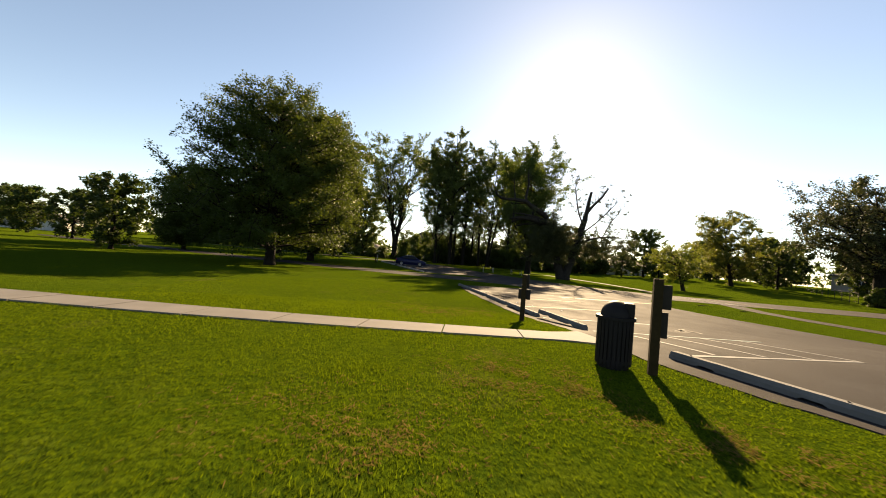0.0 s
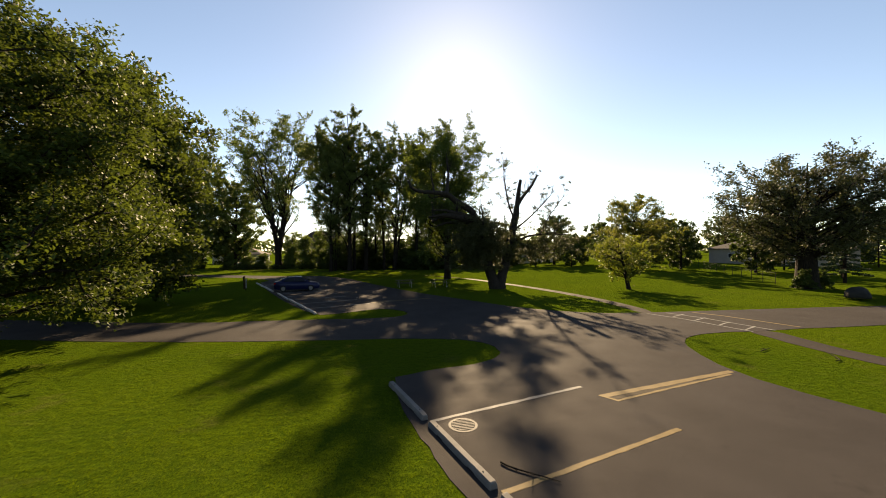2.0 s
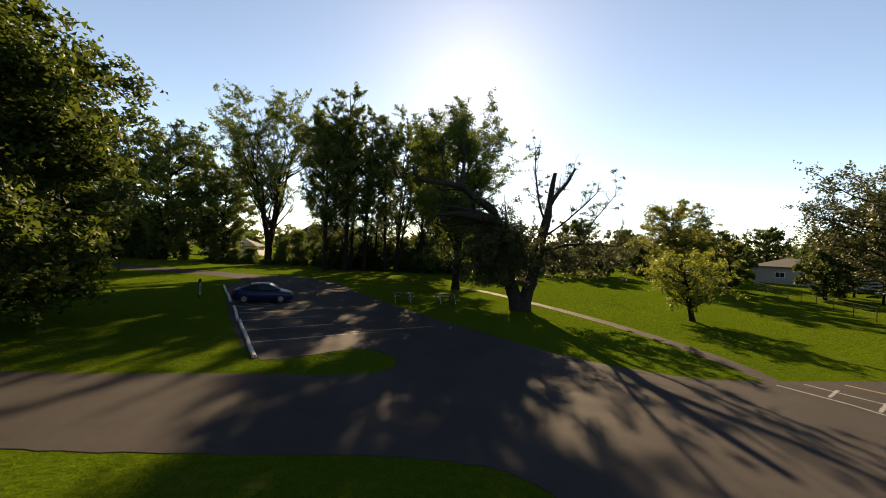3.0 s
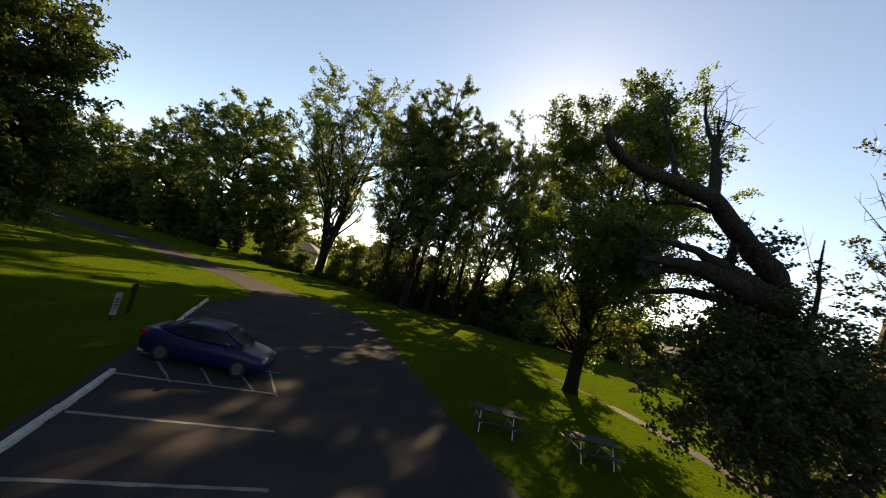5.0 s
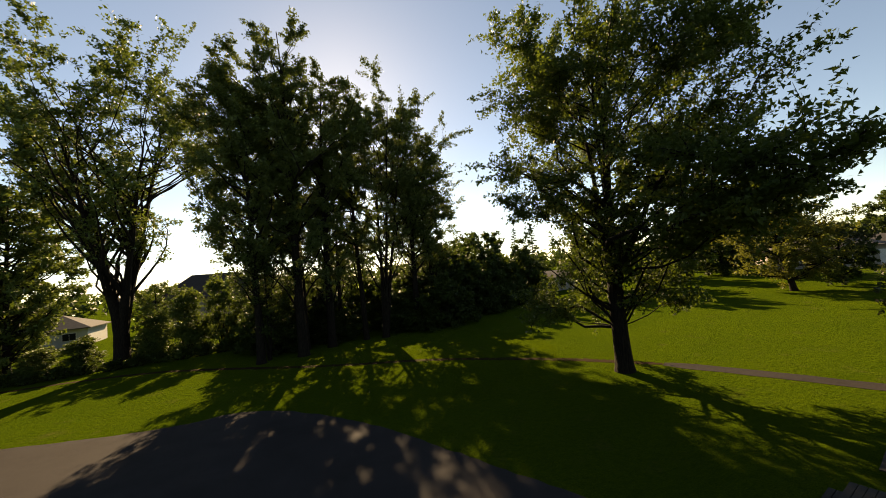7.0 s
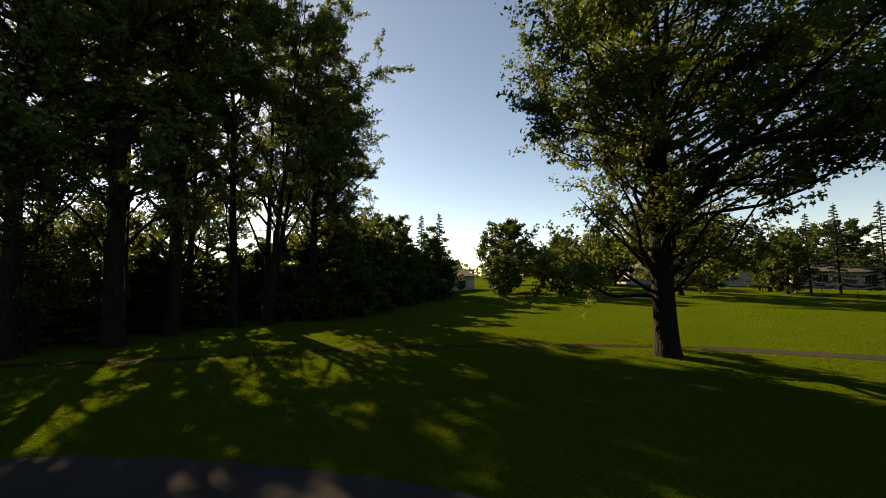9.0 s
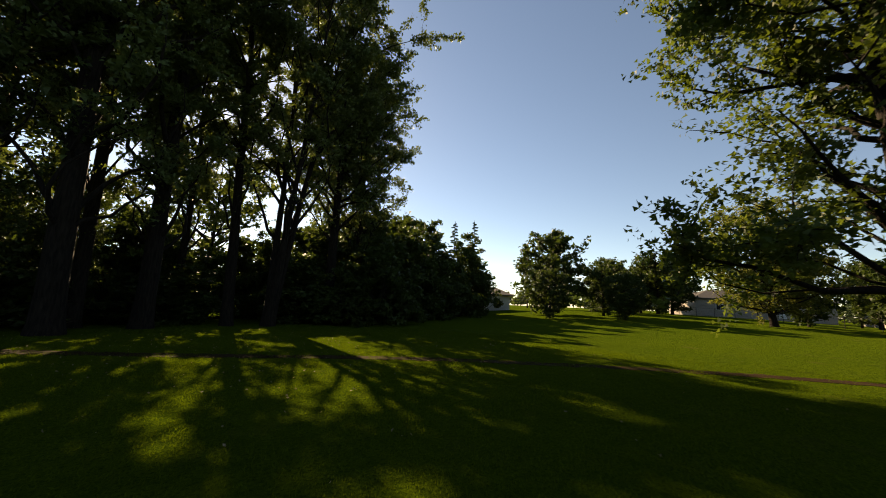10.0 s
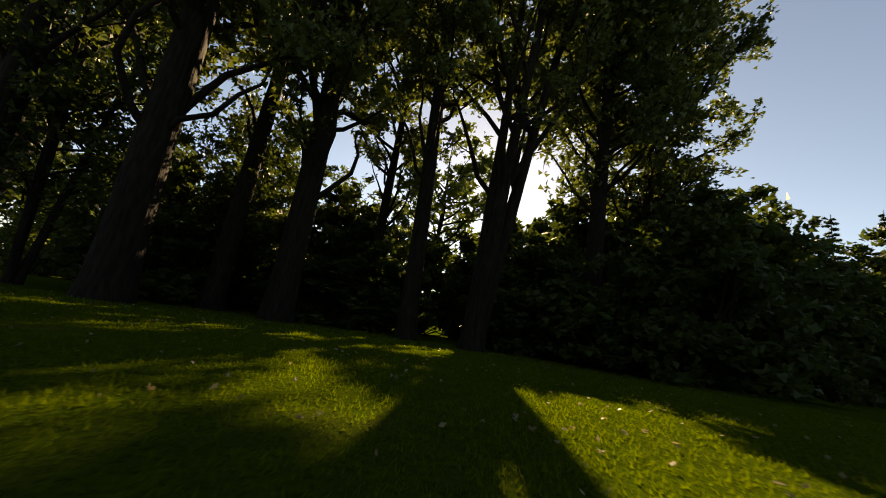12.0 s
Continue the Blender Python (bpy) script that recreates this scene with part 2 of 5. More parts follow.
def leaf_mesh(name, centres, spread, count, size, material, rng, flat=0.7, up=0.5, far=False):
    """Many small pointed leaves in clumps round the centres."""
    centres, spread = np.asarray(centres, float), np.asarray(spread, float)
    per = rng.multinomial(count, spread ** 2 / (spread ** 2).sum())
    idx = np.repeat(np.arange(len(centres)), per)
    n = len(idx)
    off = rng.normal(size=(n, 3))
    off *= (rng.uniform(0.02, 1.0, n) ** 0.75 / (np.linalg.norm(off, axis=1) + 1e-9))[:, None]
    p = centres[idx] + off * spread[idx][:, None] * np.array([1, 1, flat])
    nor = rng.normal(size=(n, 3)) + np.array([0, 0, up])
    nor /= np.linalg.norm(nor, axis=1)[:, None]
    a = np.cross(nor, rng.normal(size=(n, 3)))
    a /= np.linalg.norm(a, axis=1)[:, None] + 1e-9
    b = np.cross(nor, a)
    s = size * rng.uniform(0.6, 1.35, n)[:, None]
    if far:
        v = np.stack([p - a * s * 0.55 - b * s * 0.32, p + b * s * 0.42, p + a * s * 0.62 - b * s * 0.28], 1).reshape(-1, 3)
        return raw_mesh(name, v, [np.arange(n * 3).reshape(-1, 3)], material)
    v = np.stack([p - a * s * 0.5, p + b * s * 0.34 - nor * s * 0.08, p + a * s * 0.55, p - b * s * 0.34 - nor * s * 0.08], 1).reshape(-1, 3)
    f = np.arange(n * 4).reshape(-1, 4)
    return raw_mesh(name, v, [f], material)


def spray_mesh(name, p0, p1, wt, clump, count, size, material, rng, far):
    """Leaves set along shoots from p0 to p1, loosely scattered round them."""
    p0, p1, wt = np.asarray(p0, float), np.asarray(p1, float), np.asarray(wt, float)
    span = np.linalg.norm(p1 - p0, axis=1)
    wt = wt * (span + 0.15) * rng.uniform(0.4, 1.6, len(wt))
    idx = np.repeat(np.arange(len(wt)), rng.multinomial(count, wt / wt.sum()))
    n = len(idx)
    u = rng.uniform(0, 1.08, n)[:, None]
    p = p0[idx] + (p1 - p0)[idx] * u + rng.normal(size=(n, 3)) * np.array([1, 1, 0.8]) * clump * (0.26 - 0.10 * u)
    nor = rng.normal(size=(n, 3)) + np.array([0, 0, 0.7])
    nor /= np.linalg.norm(nor, axis=1)[:, None]
    a = np.cross(nor, rng.normal(size=(n, 3)))
    a /= np.linalg.norm(a, axis=1)[:, None] + 1e-9
    b = np.cross(nor, a)
    s = size * rng.uniform(0.6, 1.35, n)[:, None]
    if far:
        v = np.stack([p - a * s * 0.55 - b * s * 0.32, p + b * s * 0.42, p + a * s * 0.62 - b * s * 0.28], 1).reshape(-1, 3)
        return raw_mesh(name, v, [np.arange(n * 3).reshape(-1, 3)], material)
    v = np.stack([p - a * s * 0.5, p + b * s * 0.36 - nor * s * 0.08, p + a * s * 0.55, p - b * s * 0.36 - nor * s * 0.08], 1).reshape(-1, 3)
    return raw_mesh(name, v, [np.arange(n * 4).reshape(-1, 4)], material)


def smoothstep(a, b, x):
    t = np.clip((np.asarray(x, float) - a) / (b - a), 0, 1)
    return t * t * (3 - 2 * t)


def land(x, y):
    """Height of the ground: level, a low rise to the south and a gentle one to the east."""
    z = 1.3 * smoothstep(20, 62, x) * (0.25 + 0.75 * smoothstep(42, 80, y)) + 0.30 * (1 - smoothstep(8.0, 14.5, y))
    return float(z) if np.ndim(z) == 0 else z


# ======== ground, roads and paths ========
def axis_steps(lo, hi, core_lo, core_hi, fine, coarse_n):
    a = list(np.linspace(lo, core_lo, coarse_n, endpoint=False))
    b = list(np.arange(core_lo, core_hi, fine))
    c = list(np.linspace(core_hi, hi, coarse_n))
    return np.array(a + b + c)


def build_ground():
    xs = axis_steps(-1800, 1800, -90, 130, 2.0, 12)
    ys = axis_steps(-1500, 2200, -30, 150, 2.0, 12)
    ys = np.unique(np.concatenate([ys, np.arange(7.0, 16.0, 0.5)]))
    v = np.array([(x, y, land(x, y)) for y in ys for x in xs])
    nx, ny = len(xs), len(ys)
    i = np.arange(ny - 1)[:, None] * nx + np.arange(nx - 1)[None, :]
    f = np.stack([i, i + 1, i + nx + 1, i + nx], -1).reshape(-1, 4)
    ob = new("ground", raw_mesh("ground", v, [f], M_GRASS, True))
    return tagged(ob, "mown green park lawn with worn dry patches", "lawn", kind="structure")


def rounded(points, times=2):
    """Chaikin's corner cutting of a closed outline."""
    p = [Vector((x, y)) for x, y in points]
    for _ in range(times):
        q = []
        for a, b in zip(p, p[1:] + p[:1]):
            q += [a * 0.75 + b * 0.25, a * 0.25 + b * 0.75]
        p = q
    return p


def ragged(points, step, amp, seed):
    """Outline with small uneven bites, as an asphalt edge has against turf."""
    rng = np.random.default_rng(seed)
    out = []
    for a, b in zip(points, points[1:] + points[:1]):
        k = max(1, int((b - a).length / step))
        for j in range(k):
            p = a.lerp(b, j / k)
            out.append(p + Vector(rng.normal(0, amp, 2)))
    return out


def slab(name, points, z, thick, material, label, category, kind="structure", parent=None):
    bm = bmesh.new()
    vs = [bm.verts.new((p[0], p[1], land(p[0], p[1]) + z)) for p in points]
    f = bm.faces.new(vs)
    bmesh.ops.recalc_face_normals(bm, faces=[f])
    if f.normal.z < 0:
        f.normal_flip()
    bmesh.ops.triangulate(bm, faces=[f])
    xs, ys = [p[0] for p in points], [p[1] for p in points]
    if max(xs) - min(xs) > 8:
        cuts = [("y", v) for v in list(range(-24, 7, 4)) + [7 + 0.5 * i for i in range(17)] + [16] if min(ys) < v < max(ys)] + [("x", v) for v in range(20, 64, 2) if min(xs) < v < max(xs)]
        for ax, v in cuts:
            co, no = ((v, 0, 0), (1, 0, 0)) if ax == "x" else ((0, v, 0), (0, 1, 0))
            bmesh.ops.bisect_plane(bm, geom=bm.verts[:] + bm.edges[:] + bm.faces[:], plane_co=co, plane_no=no)
        for v in bm.verts:
            v.co.z = land(v.co.x, v.co.y) + z
    r = bmesh.ops.extrude_face_region(bm, geom=bm.faces[:])
    low = [g for g in r["geom"] if isinstance(g, bmesh.types.BMVert)]
    bmesh.ops.translate(bm, vec=(0, 0, -thick), verts=low)
    bmesh.ops.recalc_face_normals(bm, faces=bm.faces[:])
    ob = part(name, bm, material, parent)
    return tagged(ob, label, category, kind=kind) if label else ob


def strip(points, width):
    """Outline of a band along a polyline."""
    p = [Vector(q) for q in points]
    left, right = [], []
    for i, q in enumerate(p):
        d = (p[min(i + 1, len(p) - 1)] - p[max(i - 1, 0)]).normalized()
        nrm = Vector((-d.y, d.x)) * width / 2
        left.append(q + nrm)
        right.append(q - nrm)
    return left + right[::-1]


ground = build_ground()

# rows of parking bays: A beside the lawn, B beyond the road
A0, A_DIR = Vector((5.42, 10.72)), Vector((-0.248, 0.969))
A_OUT = Vector((0.969, 0.248))
B0, B_DIR = Vector((-1.70, 36.4)), Vector((-0.386, 0.922))
B_OUT = Vector((0.935, 0.355))
BAY, STOP = 2.74, 2.44

lot_a = [(1.55, 24.0), (3.4, 24.75), (5.3, 25.0), (6.5, 26.0), (6.5, 27.6), (4.6, 29.0), (-2.5, 29.8), (-8.7, 31.0), (-14.0, 32.6), (-24, 36.0), (-40, 41.5), (-62, 50),
         (-63, 54.5), (-41, 46.0), (-25, 40.3), (-15, 37.0), (-8.6, 35.0), (-2.4, 34.7), (2.4, 34.2), (3.8, 34.8), (3.9, 36.2), (3.0, 37.4), (1.9, 37.6), (0.0, 36.4), (-2.2, 35.9), (-11.6, 60.2),
         (-10.9, 63.6), (-12.0, 66.0), (-14.7, 68.7), (-18.3, 70.9), (-25, 73.6), (-40, 80), (-64, 86), (-63, 90.5), (-40, 85.5), (-23, 78.0), (-10, 71.5), (-6.0, 72.0), (-1.4, 65.9), (1.6, 57.0), (4.6, 49.5), (6.6, 45.0), (9.2, 40.5), (11.2, 36.6), (13.6, 34.2),
         (16, 32.7), (25, 32.2), (34, 31.2), (60, 27.5), (100, 20), (99, 15), (60, 22.5), (32.3, 26.3), (25.7, 26.7), (22.3, 27.0), (20.2, 26.9), (18.0, 27.2), (15.8, 26.9), (14.3, 25.8), (13.2, 23.4), (12.9, 21.6), (13.4, 19.4), (14.4, 16.9),
         (15.6, 14.5), (19.5, 8.0), (24, 0), (34, -18), (30, -22), (18, -14), (10.8, -2), (7.7, 3.6), (6.6, 5.65), (5.9, 6.7), (5.45, 7.6), (5.22, 8.6), (5.0, 10.1), (4.9, 10.9)]
road = slab("road", ragged(rounded(lot_a, 2), 0.35, 0.025, 1), 0.014, 0.10, M_ASPHALT, "worn brown-grey asphalt of car park and drive", "asphalt")

trail_pts = [(18.6, 32.4), (19.25, 35.5), (19.4, 39.5), (19.1, 43.4), (18.4, 48), (17.3, 53.0), (16.2, 57.5), (14.9, 61.5), (12.2, 66.3), (9.0, 70.2), (6.2, 73.2), (3.0, 75.6), (0.0, 77.7), (-4.0, 81.2), (-8.5, 85.5), (-14, 90.0), (-22, 92.5), (-34, 94)]
slab("trail", ragged(rounded(strip(trail_pts[:8], 1.05), 1), 0.5, 0.03, 2), 0.010, 0.08, M_TRAIL, "narrow grey asphalt footpath across the lawn", "footpath")
slab("trail", ragged(rounded(strip(trail_pts[7:], 0.62), 1), 0.12, 0.05, 4), 0.009, 0.08, M_DIRT, "worn brown earth footpath under the trees", "footpath")
trail_s_pts = [(20.0, 27.0), (19.6, 25.5), (19.1, 23.0), (19.3, 20.3), (20.0, 17.5), (22, 12), (26, 4), (33, -8)]
slab("trail", ragged(rounded(strip(trail_s_pts, 1.3), 1), 0.5, 0.03, 3), 0.009, 0.08, M_TRAIL, "narrow grey asphalt footpath between lawns", "footpath")



# ======== trees ========
def crown_radius(shape, h):
    """Relative radius of the crown at relative height h of it (0 to 1)."""
    if shape == "column":
        return float(np.interp(h, (0, 0.2, 0.5, 0.8, 0.92, 1), (0.45, 0.8, 1.0, 0.92, 0.7, 0.4)))
    if shape == "full":
        return float(np.interp(h, (0, 0.2, 0.45, 0.7, 0.85, 0.95, 1), (0.42, 0.72, 0.96, 1.0, 0.88, 0.66, 0.35)))
    if shape == "dome":
        return float(np.interp(h, (0, 0.12, 0.35, 0.6, 0.8, 0.92, 1), (0.75, 1.0, 1.0, 0.89, 0.70, 0.5, 0.25)))
    if shape == "egg":
        return 0.40 + 0.60 * math.sin(math.pi * 0.5 * min(1, h / 0.58)) if h < 0.58 else 0.28 + 0.72 * math.sqrt(max(0, 1 - ((h - 0.58) / 0.46) ** 2))
    if shape == "umbrella":
        return 0.26 + 0.74 * min(1, h / 0.52) ** 1.2 if h < 0.8 else 1.0 - 1.1 * (h - 0.8)
    if shape == "barrel":
        return float(np.interp(h, (0, 0.12, 0.35, 0.6, 0.8, 0.92, 1), (0.72, 0.95, 1.0, 0.97, 0.84, 0.62, 0.3)))
    return math.sqrt(max(0.02, 1 - (2 * h - 0.82) ** 2 / 1.42)) * (1 if h > 0.12 else 0.75)


def wander(rng, a, direction, length, steps, curl, lift):
    """A bent branch from a: its points."""
    p, d = np.array(a, float), np.array(direction, float)
    d /= np.linalg.norm(d)
    pts = [p.copy()]
    for _ in range(steps):
        d = d + rng.normal(0, curl, 3) + np.array([0, 0, lift])
        d /= np.linalg.norm(d)
        p = p + d * length / steps
        pts.append(p.copy())
    return np.array(pts)


def grow(seed, height, base, radius, shape="round", trunk=0.3, limbs=34, leaves=20000, size=0.2, leaf=None, bark=None,
         rise=0.5, stems=1, lean=(0, 0), clump=0.8, splay=0.12, gaps=0.0, twigs=4, inner=0.25, fork=0.0, shift=(0, 0), far=False, wide=(1, 1), boughs=(), droop=0.0, curl=0.22, lump=0.0):
    """The two meshes of a tree: wood and crown. base: height where the crown begins. Leaves sit in sprays along twigs and side shoots."""
    rng = np.random.default_rng(seed)
    wood = Wood()
    lines = []
    top = height * 0.93
    for s in range(stems):
        ang = 2 * math.pi * s / max(1, stems) + rng.uniform(0, 1)
        off = 0 if stems == 1 else trunk * (0.16 if fork else 0.8)
        t = np.array([0, 0.015, 0.05, 0.12, 0.2, 0.3, 0.4, 0.5, 0.6, 0.7, 0.8, 0.9, 1.0])
        n = len(t)
        hh = top * (1 - 0.2 * rng.uniform(0, 1) * (s > 0))
        sway = np.cumsum(rng.normal(0, 0.0035 * height, (n, 2)), axis=0) * t[:, None]
        out = np.clip((t * hh - fork) / (hh - fork), 0, 1) ** 0.9
        sp = splay * hh if stems > 1 else 0.0
        x = math.cos(ang) * (off + sp * out) + lean[0] * t * hh + sway[:, 0]
        y = math.sin(ang) * (off + sp * out) + lean[1] * t * hh + sway[:, 1]
        pts = np.stack([x, y, t * hh], 1)
        r = trunk * (1.0 if stems == 1 else 0.8) * np.array([1.45, 1.16, 1.0, 0.93, 0.86, 0.77, 0.67, 0.57, 0.46, 0.35, 0.24, 0.14, 0.05]) + 0.015
        if fork:
            r[3:] *= 1 - 0.35 * np.clip((t[3:] * hh - fork) / (0.2 * hh), 0, 1)
        pts[0, 2] = -0.2
        wood.add(pts, r, 12)
        lines.append((pts, r))
    p0, p1, wt = [], [], []
    for i in range(limbs + len(boughs)):
        pts, r = lines[i % len(lines)]
        u = (i % limbs + rng.uniform(0, 1)) / limbs
        hz = base + (height - base) * (u ** 0.9) * 0.94 if i < limbs else boughs[i - limbs][2]
        start_z = max(base * 0.55, hz - rise * radius * 0.75 * rng.uniform(0.6, 1.2))
        start_z = min(start_z, top * 0.97)
        k = np.interp(start_z, pts[:, 2], np.arange(len(pts)))
        a = np.array([np.interp(k, np.arange(len(pts)), pts[:, c]) for c in range(3)])
        ra = np.interp(k, np.arange(len(pts)), r)
        az = i * 2.399963 + rng.normal(0, 0.35)
        rel = min(1, max(0, (hz - base) / (height - base)))
        reach = radius * crown_radius(shape, rel) * (rng.uniform(0.70, 1.0) - lump * rng.uniform(-0.3, 1.0))
        bare = rng.uniform() < lump * 0.6
        end = np.array([pts[-1, 0] * rel + math.cos(az) * reach * wide[0], pts[-1, 1] * rel + math.sin(az) * reach * wide[1], hz])
        end[:2] += np.array(shift) * math.sin(math.pi * min(1, rel / 0.85)) ** 0.7
        if i >= limbs:
            end = np.array(boughs[i - limbs], float)
        d = end - a
        length = np.linalg.norm(d) + 0.05
        line = wander(rng, a, d, length, 6, curl if i < limbs else curl * 1.5, 0.0)
        line += (end - line[-1]) * (np.linspace(0, 1, len(line)) ** 1.5)[:, None]
        rb = min(ra * 0.6, 0.017 * length + 0.015) * (0.45 if i >= limbs and i % 3 else 1.0)
        wood.add(line, rb * (1 - np.linspace(0, 1, 7) * 0.86), 5)
        first_wt = len(wt)
        p0 += [line[4], line[5]]
        p1 += [line[5], line[6]]
        wt += [0.4, 0.8]
        for j in range(twigs if i < limbs else twigs * 3 // 2):
            q = rng.uniform(inner if i < limbs else 0.55, 1.0)
            if rng.uniform() < gaps * (1.5 - q) or (bare and q < 0.85):
                continue
            b = np.array([np.interp(q * 6, np.arange(7), line[:, c]) for c in range(3)])
            d2 = d / length * rng.uniform(0.1, 0.8 if i < limbs else 0.3) + rng.normal(0, 0.7, 3) * np.array([1, 1, 0.75]) + np.array([0, 0, 0.12 - droop])
            l2 = (0.15 + 0.20 * rng.uniform()) * max(reach, (0.5 if i < limbs else 0.7) * radius) * (1.0 if rel < 0.8 else 0.75) + 0.35
            tw = wander(rng, b, d2, l2, 3, 0.2, 0.03 - droop * 0.3)
            if twigs > 4:
                wood.add(tw, np.array([0.35, 0.26, 0.17, 0.08]) * rb, 3)
            p0 += [tw[1], tw[2]]
            p1 += [tw[2], tw[3]]
            wt += [0.8, 1.0]
            for m in range(4):
                c0 = tw[m % 3] + (tw[m % 3 + 1] - tw[m % 3]) * rng.uniform()
                d3 = (tw[3] - tw[0]) / (l2 + 1e-6) * 0.7 + rng.normal(0, 0.7, 3) * np.array([1, 1, 0.6]) - np.array([0, 0, droop])
                p0.append(c0)
                p1.append(c0 + d3 / np.linalg.norm(d3) * l2 * rng.uniform(0.35, 0.7))
                wt.append(1.0)
        if lump and i < limbs:
            thin_by = 0.3 + 0.7 * float(smoothstep(0.02, 0.35, rel))
            wt[first_wt:] = [v * thin_by for v in wt[first_wt:]]
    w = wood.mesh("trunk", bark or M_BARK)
    c = spray_mesh("crown", p0, p1, wt, clump, leaves, size, leaf or M_LEAF, rng, far) if leaves else None
    return w, c


def plant(name, meshes, x, y, label, category="tree", group="", turn=0.0, scale=1.0):
    t = thing(name, pose(x, y, land(x, y), 0, 0, turn), label, category, group)
    t.scale = (scale, scale, scale)
    put_under(new("trunk", meshes[0]), t)
    if meshes[1]:
        put_under(new("crown", meshes[1]), t)
    return t


# the great maples on the western lawn
maple = grow(15, 13.5, 2.2, 6.5, "dome", 0.34, 105, 165000, 0.125, M_MAPLE, rise=0.4, clump=0.85, twigs=9, inner=0.25, gaps=0.1, far=True)
maple2 = grow(12, 16.4, 1.8, 5.9, "barrel", 0.34, 90, 64000, 0.25, M_MAPLE, rise=0.45, clump=1.2, twigs=8, far=True)
plant("maple_tree", maple, -12.3, 27.8, "broad dense green maple with low branches on the lawn", "tree", "maples of the western lawn", 40)
plant("maple_tree", maple2, -15.1, 41.0, "tall dark green maple standing behind another maple", "tree", "maples of the western lawn")
plant("maple_tree", maple2, -28.0, 58.0, "tall green maple beside the drive", "tree", "maples of the western lawn", 130, 1.05)
plant("maple_tree", maple2, -31.0, 42.0, "dark green maple beyond the drive", "tree", "maples of the western lawn", 200, 0.6)

# tall trees of the northern edge
cotton = grow(27, 32.6, 12.0, 9.9, "umbrella", 0.72, 110, 48000, 0.27, M_COTTON, rise=1.2, stems=4, splay=0.19, clump=0.9, twigs=7, gaps=0.35, fork=4.5, shift=(-1.0, 0), inner=0.45, curl=0.28, lump=0.25, far=True)
plant("cottonwood_tree", cotton, -17.2, 96.0, "very tall cottonwood forking into spreading limbs", "tree")
ash = grow(22, 25.5, 2.5, 8.0, "egg", 0.34, 90, 44000, 0.35, M_COTTON, rise=0.8, clump=0.95, twigs=6, gaps=0.2, far=True)
thin = grow(55, 14.0, 2.5, 4.6, "egg", 0.2, 46, 7500, 0.32, M_COTTON, rise=0.7, clump=0.75, twigs=4, gaps=0.3, far=True)
for x, y, s, tn in ((-36.0, 98.0, 1.06, 0), (-27.5, 102.0, 0.85, 80), (-47.0, 99.0, 0.85, 140), (-60.0, 101.0, 0.72, 230), (-76, 104, 0.7, 20)):
    plant("edge_tree", ash, x, y, "tall leafy tree at the wood's edge", "tree", "trees of the wood's edge", tn, s)

# the stand of poplars
pop_a = grow(31, 28.0, 5.8, 5.4, "column", 0.36, 58, 48000, 0.165, M_POPLAR, rise=1.0, clump=0.55, twigs=9, gaps=0.6, inner=0.35, lean=(-0.03, 0.0), curl=0.28, lump=0.45, far=True)
pop_b = grow(32, 26.5, 8.0, 5.0, "column", 0.27, 50, 40000, 0.165, M_POPLAR, rise=1.0, clump=0.55, twigs=9, gaps=0.6, inner=0.35, lean=(0.03, 0.02), curl=0.28, lump=0.45, far=True)
pop_d = grow(34, 26.0, 8.2, 5.7, "column", 0.34, 66, 42000, 0.21, M_POPLAR, rise=0.9, clump=0.7, twigs=9, gaps=0.2, lump=0.25, far=True)
pop_e = grow(35, 26.0, 7.4, 5.2, "column", 0.30, 66, 52000, 0.20, M_POPLAR, rise=1.0, clump=0.75, twigs=10, gaps=0.15, lump=0.2, far=True)
pop_f = grow(36, 27.0, 8.2, 6.2, "egg", 0.32, 64, 52000, 0.165, M_POPLAR, rise=1.1, stems=3, splay=0.07, fork=0.8, lean=(0.085, 0.0), clump=0.6, twigs=9, gaps=0.55, curl=0.28, lump=0.4, far=True)
# pop_b at (3.2, 91.0) is an extra tree, added to shade the asphalt
POPLARS = [(pop_a, -1.75, 84.3, 0, 1.16), (pop_b, -1.05, 87.4, 60, 1.05), (pop_e, -5.2, 84.4, 200, 1.08), (pop_a, 1.2, 86.4, 120, 1.06),
           (pop_b, 4.9, 87.0, 140, 1.0), (pop_f, 6.8, 86.3, 0, 1.1), (pop_d, 11.5, 88.2, 30, 1.0), (pop_d, 14.6, 89.4, 200, 0.84), (pop_b, -4.0, 87.8, 80, 1.0), (pop_b, 3.2, 91.0, 250, 0.82)]
for mesh, x, y, turn, size in POPLARS:
    plant("poplar_tree", mesh, x, y, "tall slender poplar of a dense stand, bare lower trunk", "tree", "stand of poplars", turn, size)

sapling = grow(57, 11.0, 2.4, 2.9, "egg", 0.10, 44, 11000, 0.16, M_SHRUB, rise=0.6, clump=0.7, twigs=6, stems=3, splay=0.08, far=True)
for x, y, turn, size in ((-4.5, 85.3, 0, 1.0), (-1.8, 89.4, 110, 0.75)):
    plant("sapling", sapling, x, y, "leafy dark green young tree among the poplar trunks", "tree", "saplings of the poplar stand", turn, size)

